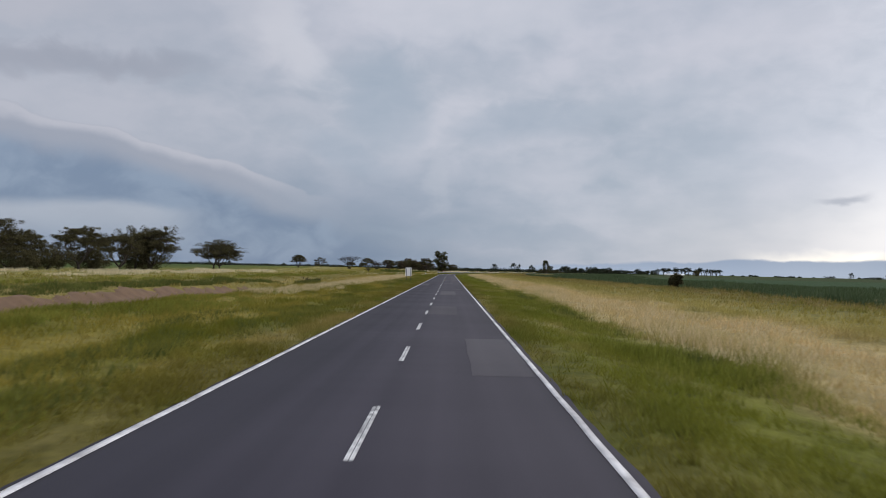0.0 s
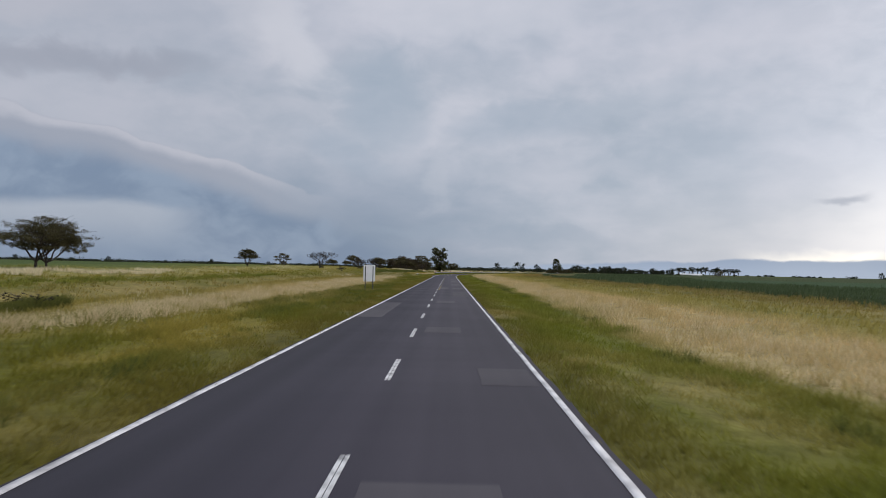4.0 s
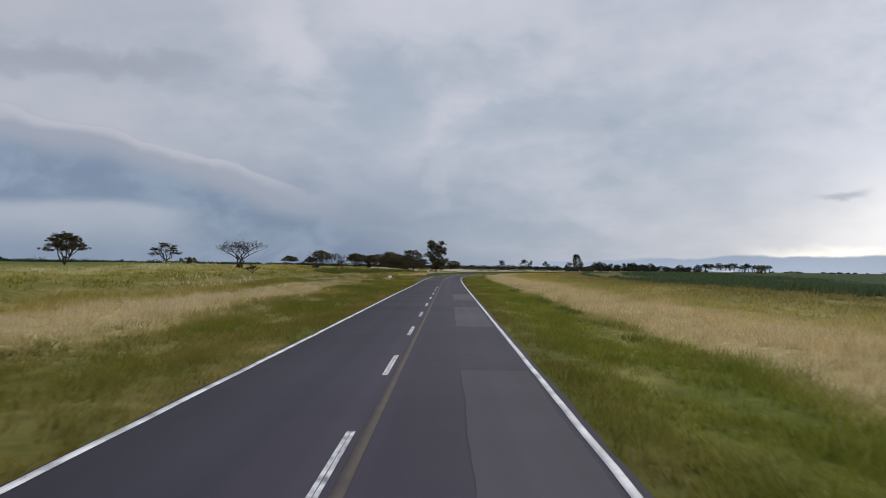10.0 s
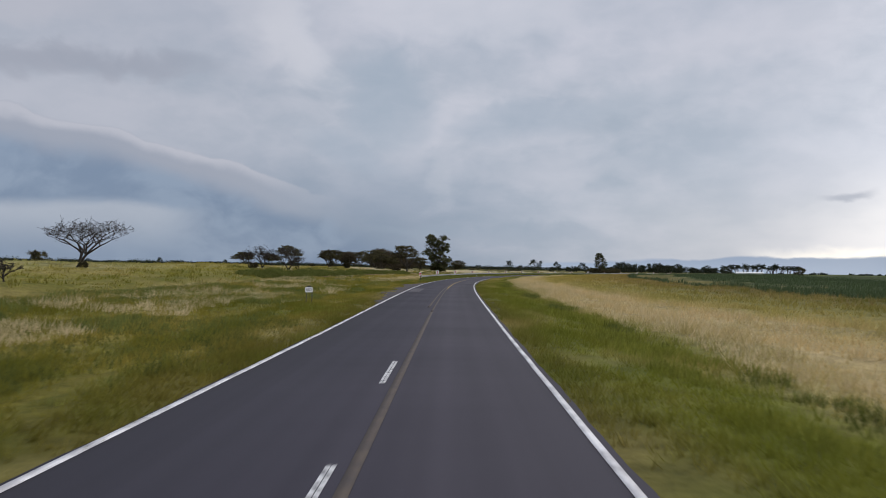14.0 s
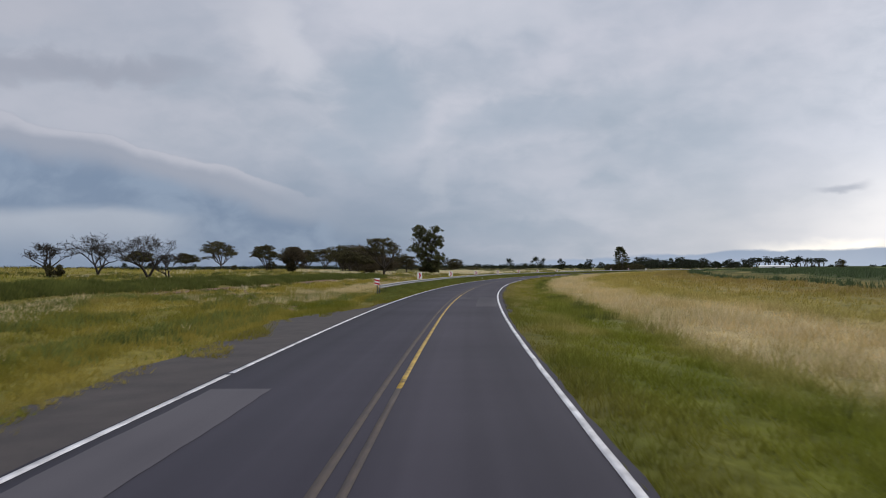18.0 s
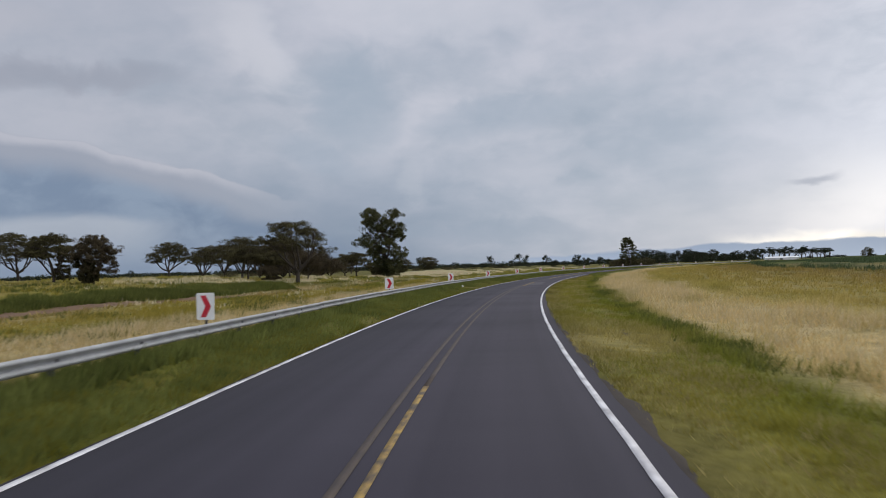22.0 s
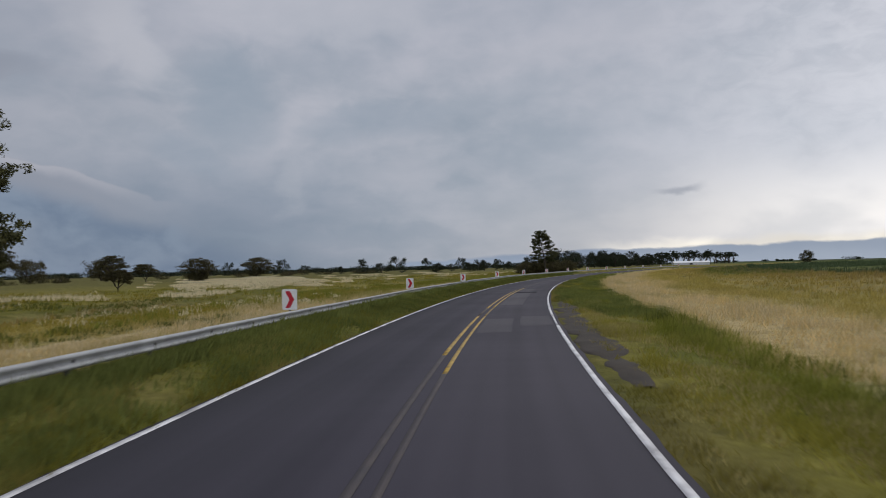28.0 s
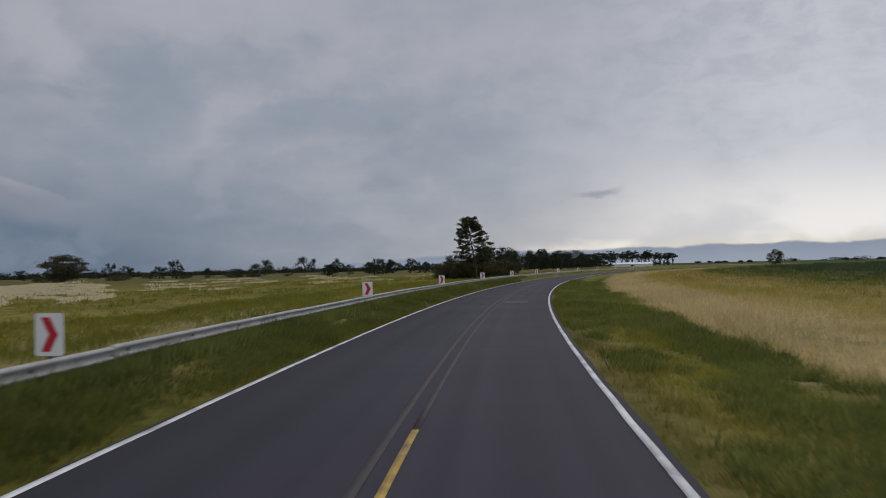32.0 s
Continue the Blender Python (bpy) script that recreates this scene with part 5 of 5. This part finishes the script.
            start = limb[int(g.integers(2, 5))]
            mid_ = start * 0.45 + o * 0.55 + g.normal(0, 0.03, 3) * height
            r0 = height * 0.009
            tube(v2, f2, tuple(start), tuple(mid_), r0, r0 * 0.7, 4)
            tube(v2, f2, tuple(mid_), tuple(o), r0 * 0.7, r0 * 0.3, 4)
            for _ in range(5):
                tube(v2, f2, tuple(mid_ * 0.4 + o * 0.6), tuple(o + g.normal(0, 0.11, 3) * np.array([width, width, height * 0.35])), r0 * 0.4, r0 * 0.14, 3)
            if q % 5 or not thin_crown:
                heads.append(o + g.normal(0, 1, (10, 3)) * np.array([spread * 0.15, spread * 0.15, height * (0.045 if full else 0.026)]))
        T = np.concatenate(heads[::3] if thin_crown else heads)
        T[:, 2] = np.minimum(T[:, 2], height * 0.98)
    if kind == "row":
        # bare stems under a thin broken crown
        P, f, heads = np.zeros((0, 3)), [], []
        for q in range(7):
            o = np.array([g.uniform(-0.8, 0.8) * spread, g.uniform(-0.8, 0.8) * spread, height * g.uniform(0.62, 0.93)])
            fork_z = height * g.uniform(0.35, 0.5)
            tube(v2, f2, (0, 0, -0.2), (o[0] * 0.15, o[1] * 0.15, fork_z), 0.22, 0.16, 4)
            tube(v2, f2, (o[0] * 0.15, o[1] * 0.15, fork_z), tuple(o), 0.16, 0.06, 4)
            heads.append(o + g.normal(0, 1, (5, 3)) * np.array([spread * 0.25, spread * 0.25, height * 0.05]))
        T = np.concatenate(heads)
    if kind == "tall":
        # boughs that fill an uneven outline, from low on the stem to the twin heads
        heads = []
        zs, left, right = lobes
        for q in range(135):
            z = height * (0.05 + 0.93 * (q + g.uniform(0, 1)) / 135)
            x0, x1 = np.interp(z, zs, left), np.interp(z, zs, right)
            o = np.array([g.uniform(x0, x1), g.uniform(-0.42, 0.42) * (x1 - x0), z])
            if z > height * 0.90 and abs(o[0] + 0.8) < 0.8:
                continue
            k = g.uniform(0.55, 1.05)
            heads.append(o + g.normal(0, 0.72, (7, 3)) * k * np.array([1, 1, 0.7]))
            tube(v2, f2, (0.05 * o[0], 0.05 * o[1], max(0.3, z * 0.84 - abs(o[0]) * 0.3)), tuple(o), 0.07, 0.02, 4)
        T = np.concatenate(heads)
    if kind == "pine":
        # a leaning stem with flat windswept boughs
        P, f, heads = np.zeros((0, 3)), [], []
        stem = lambda z: np.array([-0.15 * z * (z / height) ** 0.4, 0.0, z])
        zs, left, right = lobes
        for k in range(6):
            tube(v2, f2, tuple(stem(height * k / 6) - np.array([0, 0, 0.2 if k == 0 else 0])), tuple(stem(height * (k + 1) / 6)), 0.26 * (1.05 - k / 6), 0.26 * (1.05 - (k + 1) / 6), 6)
        for q in range(72):
            z = height * (0.26 + 0.73 * (q + g.uniform(0, 1)) / 72)
            x0, x1 = np.interp(z, zs, left), np.interp(z, zs, right)
            foot = stem(z * 0.93)
            tip = np.array([(x0 if q % 2 else x1) * g.uniform(0.55, 1.0), g.uniform(-1, 1) * 2.2, z + g.uniform(-0.1, 0.5)])
            tube(v2, f2, tuple(foot), tuple(tip), 0.06, 0.02, 4)
            for w in np.linspace(0.35, 1.0, 5):
                heads.append(foot * (1 - w) + tip * w + g.normal(0, 1, (3, 3)) * np.array([0.28, 0.28, 0.10]))
        T = np.concatenate(heads)
    if kind == "far":
        ext = g.normal(0, 1, (34, 3))
        ext = ext / np.linalg.norm(ext, axis=1)[:, None] * np.array([spread * 0.9, spread * 0.9, height * 0.45]) * g.uniform(0.6, 1.0, (34, 1)) + np.array([0, 0, height * 0.46])
        T = np.concatenate([T[g.choice(len(T), 20)], ext])
    if kind == "round":
        ext = g.normal(0, 1, (150, 3))
        ext = ext / np.linalg.norm(ext, axis=1)[:, None] * np.array([spread * 0.82, spread * 0.82, height * 0.46]) * g.uniform(0.35, 1.0, (150, 1)) ** 0.6 + np.array([0, 0, height * 0.46])
        T = np.concatenate([T[g.choice(len(T), min(len(T), 25), False)], ext[ext[:, 2] > 0.15]])
    if kind == "dead":
        for p in T[g.choice(len(T), min(len(T), 320), False)]:
            for _ in range(2):
                d = g.normal(0, 1, 3) * np.array([0.06, 0.06, 0.045]) * height
                tube(v2, f2, p, p + d + np.array([0, 0, 0.02 * height]), 0.026, 0.014, 3)
    if v2:
        f = f + [tuple(i + len(P) for i in q) for q in f2]
        P = np.concatenate([P, np.array([list(p) for p in v2])])
    if kind == "dead":
        f = [q + (q[-1],) if len(q) == 3 else q for q in f]
    wood = mesh_from("trunk", P, np.array(f), BARK_BARE if kind == "dead" else BARK, None, True)
    if kind == "dead":
        return wood, None
    small = kind == "round" and height < 2.2
    clumps, per, leaf, ball, flatten = {"thorn": (len(T), 66 if full else 80, 0.19, 0.062, 0.7 if full else 0.46), "pine": (440, 56, 0.25, 0.054, 0.55), "round": (120, 100, 0.30, 0.105, 0.8), "tall": (880, 60, 0.25, 0.047, 0.8), "far": (70, 44, 0.50, 0.13, 0.8), "row": (35, 64, 0.45, 0.13, 0.6)}[kind]
    if small:
        clumps, per = 40, 60
    while len(T) < clumps:
        T = np.concatenate([T, T + g.normal(0, 0.3, T.shape)])
    T = T[g.choice(len(T), clumps, False)]
    size = leaf * (0.7 + height / 20)
    n = len(T) * per
    u = g.normal(0, 1, (n, 3))
    u = u / np.linalg.norm(u, axis=1)[:, None] * g.random((n, 1)) ** 0.45
    r = ball * width * np.repeat(g.uniform(0.55, 1.3, len(T)), per)[:, None]
    c = np.repeat(T, per, 0) + u * r * np.array([1, 1, flatten])
    c[:, 2] = np.maximum(c[:, 2], 0.2)
    a, b = g.normal(0, 1, (n, 3)), g.normal(0, 1, (n, 3))
    a /= np.linalg.norm(a, axis=1)[:, None]
    b /= np.linalg.norm(b, axis=1)[:, None]
    k = size * g.uniform(0.5, 1.2, (n, 1))
    verts = np.stack([c - a * k * 0.5, c + b * k * 0.4, c + a * k * 0.6], 1).reshape(-1, 3)
    i = np.arange(n) * 3
    leaves = mesh_from("crown", verts, np.stack([i, i + 1, i + 2], 1), {"thorn": LEAF_BROWN if full else LEAF_DARK, "round": LEAF_DARK, "tall": LEAF_TALL, "pine": LEAF_TALL, "far": LEAF_FAR, "row": LEAF_FAR}[kind])
    return wood, leaves


TREE_LABEL = {"thorn": "dark thorn tree with a flat spreading crown", "round": "dense dark rounded tree", "tall": "tall dark green tree with a broken open crown", "dead": "bare leafless tree with forking branches", "dome": "dense brownish thorn tree leafy to the ground", "sparse": "half-bare thorn tree with few leaves", "far": "distant dark tree"}


def plant(kind, s, lat, height, width, seed, turn=0, label="", xy=None, base=None, lobes=None):
    wood, leaves = tree(kind, height, width, seed, lobes)
    x, y = xy if xy else (float(q) for q in at(s, lat))
    bush = kind == "round" and height < 4.2
    ob = new("bush" if bush else "tree")
    ob.matrix_basis = pose(x, y, (float(ground_z(s, lat)) if base is None else base), 0, 0, turn)
    if bush:
        tagged(ob, label or "dense dark rounded bush in the meadow grass", "bush", "bushes beside the road")
    else:
        tagged(ob, label or TREE_LABEL[kind], "tree", "trees beside the road")
    part("trunk", wood, ob)
    if leaves:
        part("crown", leaves, ob)
    return ob


# the row along the meadow: kind, along, across, height, width
FIRST_ROW = (
    ("thorn", 120, -55, 6.6, 8.5), ("thorn", 132, -57, 5.6, 7.5), ("thorn", 146, -55, 7.0, 9.5), ("round", 152, -56, 3.4, 8), ("thorn", 164, -56, 6.8, 9.0), ("round", 128, -56, 3.2, 9),
    ("round", 140, -57, 3.2, 9), ("round", 176, -55.3, 8.6, 9.5), ("round", 172.5, -56.5, 8.0, 8.0), ("thorn", 175, -54.5, 8.4, 11), ("thorn", 212, -53.2, 7.0, 12.4), ("thorn", 212.6, -52.0, 5.6, 9.0))
STRAIGHT_ROW = (
    ("thorn", 349, -58.5, 5.8, 6.6), ("sparse", 386, -55.7, 4.7, 6.8), ("dead", 403, -45.9, 6.6, 10.4), ("round", 402, -45, 1.0, 1.6), ("round", 428, -65, 1.9, 3.8), ("dead", 458, -40.8, 3.5, 5.0),
    ("round", 457.5, -40, 1.4, 2.2), ("dead", 470, -42.5, 5.0, 6.0), ("dead", 472, -37.4, 5.3, 7.0), ("dead", 474, -35.6, 3.4, 4.6))
BEND_COPSE = (
    ("thorn", 544, -68.4, 3.8, 6.0), ("thorn", 536, -73.8, 4.0, 6.6), ("thorn", 564, -70.7, 7.0, 9.8), ("thorn", 543, -49.8, 5.4, 6.2), ("round", 543.5, -49, 2.0, 2.4), ("round", 538, -42.4, 2.6, 2.6),
    ("dome", 538.4, -42.2, 5.0, 5.4), ("thorn", 600, -70, 5.9, 8.4), ("thorn", 618, -74, 6.4, 7), ("thorn", 591, -50.6, 6.2, 9.5), ("thorn", 583, -45.5, 5.6, 7.6), ("thorn", 574, -33.6, 9.2, 11.4),
    ("thorn", 588, -43, 4.8, 6.0), ("dome", 571, -36.5, 2.3, 3.6), ("dome", 600, -46, 5.4, 7.0), ("thorn", 676, -68, 6.6, 8.4), ("dome", 588, -37.6, 4.2, 4.8), ("round", 526, -49, 1.4, 1.3))
BEND_BACK = (
    ("dome", 650, -72.6, 10.2, 12.5), ("dome", 645, -61, 7.2, 10), ("thorn", 656, -55.5, 6.6, 8.6), ("dome", 640, -69, 6.7, 9.9), ("dome", 655, -65, 6.3, 10.5), ("dome", 630, -62, 6.3, 9.4),
    ("dome", 646, -58, 4.9, 8.8), ("thorn", 701, -66, 3.6, 5.2), ("dome", 612, -55, 6.8, 9.5), ("thorn", 616, -60, 6.0, 9.9), ("dome", 628, -58, 7.0, 9), ("thorn", 606, -62, 6.3, 9.9),
    ("round", 637, -42.5, 2.2, 3.0), ("thorn", 768, -118, 6.8, 9))
FAR_MEADOW = (
    ("thorn", 762, -104, 4.6, 7), ("thorn", 776, -98.5, 6.2, 10.5), ("round", 776, -99, 3.2, 7), ("thorn", 836, -121.5, 6.8, 13), ("round", 837, -122.5, 4.6, 10), ("round", 746, -122, 6.4, 9),
    ("round", 790, -142, 6.6, 11), ("round", 800, -150, 4.5, 8), ("round", 152, 37, 2.4, 2.5))
for i, (kind, s, lat, h, w) in enumerate(FIRST_ROW + STRAIGHT_ROW + BEND_COPSE + BEND_BACK + FAR_MEADOW):
    k = 1.14 if 588 < s < 622 else 1.0
    plant(kind, s, lat, h * k, w * k, 100 + i, 37 * i % 360)
plant("round", 1010, 100, 7.6, 9.0, 171, 20, xy=(293, 971), base=0.3)
# dead brush in the grass
plant("dead", 361.0, -32.0, 1.7, 3.0, 160, 30, "brown dead brush in the meadow grass")
plant("dead", 142.6, -18.6, 0.95, 4.4, 161, 80, "brown dead brush in the meadow grass")
# low scrub in a broken line far across the meadow
for k in range(22):
    plant("round", 705 + k * 11 + 4 * math.sin(k * 2.1), -128 - 9 * math.sin(k * 1.3), 1.5 + 0.5 * math.sin(k * 1.7), 6.5 + 1.5 * math.sin(k * 2.9), 300 + k, 50 * k, "low dark scrub bush on the meadow")
# the landmark tree: twin heads, one long side arm, a skirt of shrub
plant("tall", 638, -40.6, 15.7, 12.3, 77, 0, "tall dark tree with twin heads and a shrubby foot",
      lobes=((0, 2.2, 3.6, 5, 6.6, 8.4, 9.6, 11, 13, 15.5), (-1.4, -1.6, -2.4, -3.0, -4.8, -6.8, -5.4, -5.0, -5.4, -4.2), (1.8, 2.0, 3.2, 4.0, 4.4, 4.4, 4.2, 3.8, 3.4, 2.4)))
# the leaning tree past the bend, with dense growth at its foot
plant("pine", 842, -20.4, 13.6, 9.8, 78, -14, "leaning windswept dark tree past the bend",
      lobes=((2, 4, 6.0, 8.6, 10.8, 13.6), (-2.0, -3.4, -4.6, -5.4, -4.0, -2.8), (1.6, 3.2, 4.2, 3.2, 1.4, -0.8)))
for k in range(9):
    plant("round", 838 + 3 * k, -26 + 1.1 * k, 3.7 + 0.8 * math.sin(k * 1.9), 7.5, 340 + k, 40 * k, "dense dark tree at the edge of the grove")


# far groves and the wooded skyline: a few shapes, set out again and again
FAR = [tree("far", h, w, 900 + k) for k, (h, w) in enumerate(((8, 9), (7, 10), (9, 8), (6, 8)))]
ROWS = [tree("row", 12, 8.5, 950 + k) for k in range(5)]


def far_tree(x, y, scale, turn, pick, shapes=FAR, z=1.3, label="distant dark tree on the skyline", flat=1.0):
    wood, leaves = shapes[pick % len(shapes)]
    ob = new("tree")
    ob.matrix_basis = pose(x, y, z, 0, 0, turn) @ Matrix.Diagonal((scale * flat, scale * flat, scale, 1))
    tagged(ob, label, "tree", "distant trees")
    part("trunk", wood, ob)
    part("crown", leaves, ob)


rng = random.Random(5)
# dark grove behind the bend
line = [(88, 880), (118, 868), (150, 915), (180, 965), (205, 1010), (228, 1062), (262, 1105), (290, 1150)]
for k in range(120):
    u = k / 119 * (len(line) - 1)
    i = min(int(u), len(line) - 2)
    w = u - i
    x = line[i][0] * (1 - w) + line[i + 1][0] * w + rng.uniform(-9, 9)
    y = line[i][1] * (1 - w) + line[i + 1][1] * w + rng.uniform(-12, 16)
    far_tree(x, y, (rng.uniform(0.50, 0.72) + (rng.uniform(0.1, 0.4) if rng.random() < 0.35 else 0)) * (0.56 if u < 0.9 else 0.88), rng.uniform(0, 360), k, flat=rng.uniform(1.0, 1.5), label="dark tree in the grove behind the bend")
# low trees that carry the grove on across the meadow
for k in range(22):
    u = k / 21
    far_tree(-60 + 148 * u + rng.uniform(-4, 4), 1015 - 130 * u + rng.uniform(-10, 10), rng.uniform(0.30, 0.58), rng.uniform(0, 360), k, flat=1.5, z=1.0, label="low dark tree on the edge of the meadow")
# thin row with bare trunks by the barn
for k in range(24):
    far_tree(312 + k * 5.0 + rng.uniform(-3.5, 3.5), 1215 + k * 3.2 + rng.uniform(-3, 3), rng.uniform(0.85, 1.15), rng.uniform(0, 360), k, ROWS, z=-0.5, flat=1.2, label="thin tall tree in a far row by the barn")
# single crowns and hedges on the skyline
for az, dist, sc in ((-30, 900, 0.6), (-27.5, 700, 0.6), (-25, 980, 0.7), (-22, 900, 0.5), (-20.5, 1200, 0.9), (-17, 1000, 0.5), (-14.5, 1150, 0.8), (-11, 1050, 0.6), (-8, 1200, 0.7), (-2, 1400, 1.4), (0.2, 1440, 1.7), (3.5, 1420, 1.5), (4.8, 1385, 1.9), (6, 1350, 1.3), (7.2, 1300, 1.2),
                     (26, 1300, 1.0), (28, 1250, 0.8), (31, 1300, 0.6), (34, 1400, 0.9), (38, 1300, 0.7)):
    x, y = math.sin(radians(az)) * dist, math.cos(radians(az)) * dist
    far_tree(x, y, sc, rng.uniform(0, 360), int(dist), z=1.4)
def far_woods():
    """The wooded skyline, too far to tell its trees apart: clumps of leaves in one mesh."""
    g = np.random.default_rng(6)
    out = []
    for n, a0, a1, d0, d1, h0, h1 in ((420, -34, 12, 1350, 1650, 3.4, 7.5), (90, 12, 46, 1500, 1800, 2.2, 5.0)):
        az = np.radians(g.uniform(a0, a1, n))
        d = g.uniform(d0, d1, n)
        h = g.uniform(h0, h1, n) * g.uniform(0.5, 1.0, n)
        w = h * g.uniform(1.0, 2.6, n)
        for k in range(n):
            q = g.normal(0, 1, (170, 3))
            q = q / np.linalg.norm(q, axis=1)[:, None] * g.random((170, 1)) ** 0.4
            out.append(np.array([math.sin(az[k]) * d[k], math.cos(az[k]) * d[k], 1.2 + h[k] * 0.5]) + q * np.array([w[k], w[k], h[k] * 0.5]))
    for k in range(300):
        w, h = g.random(), g.uniform(2.2, 4.6)
        q = g.normal(0, 1, (120, 3))
        q = q / np.linalg.norm(q, axis=1)[:, None] * g.random((120, 1)) ** 0.4
        out.append(np.array([-620 + 700 * w, 960 + 400 * w + g.uniform(-25, 25), 1.0 + h * 0.45]) + q * np.array([h * 1.6, h * 1.6, h * 0.5]))
    c = np.concatenate(out)
    n = len(c)
    a, b = g.normal(0, 0.5, (n, 3)), g.normal(0, 0.5, (n, 3))
    v = np.stack([c - a, c + b, c + a], 1).reshape(-1, 3)
    i = np.arange(n) * 3
    tagged(new("far_woods", mesh_from("far_woods", v, np.stack([i, i + 1, i + 2], 1), LEAF_FAR)), "dark woods and hedges along the far skyline", "woods", kind="stuff")


far_woods()


# ---- far farm buildings ----
def barn(x, y, turn, length, depth, wall, label):
    ob = tagged(new("barn"), label, "barn")
    ob.matrix_basis = pose(x, y, 0.5, 0, 0, turn)
    bm = bmesh.new()
    box(bm, length, depth, wall, 0, 0, wall / 2)
    part("wall", from_bm("wall", bm, BARN), ob)
    for side in (-1, 1):
        bm = bmesh.new()
        box(bm, length + 0.8, math.hypot(depth / 2 + 0.4, 1.2), 0.12)
        part("roof", from_bm("roof", bm, BARN_ROOF), ob, "", pose(0, side * (depth / 4 + 0.1), wall + 0.55, -side * math.degrees(math.atan2(1.2, depth / 2 + 0.4)), 0, 0))
    # an added black slab on the wall stands in for an opening's dark inside
    for k in (2,):
        bm = bmesh.new()
        box(bm, 2.2, 0.1, wall * 0.55, -length / 2 + 3 + k * 5, -depth / 2 - 0.03, wall * 0.45)
        part("opening_slab", from_bm("opening_slab", bm, SIGN_OPENING_BLACK), ob)


barn(320, 1162, -15, 27, 8, 1.9, "long low white barn with a pale zinc roof")
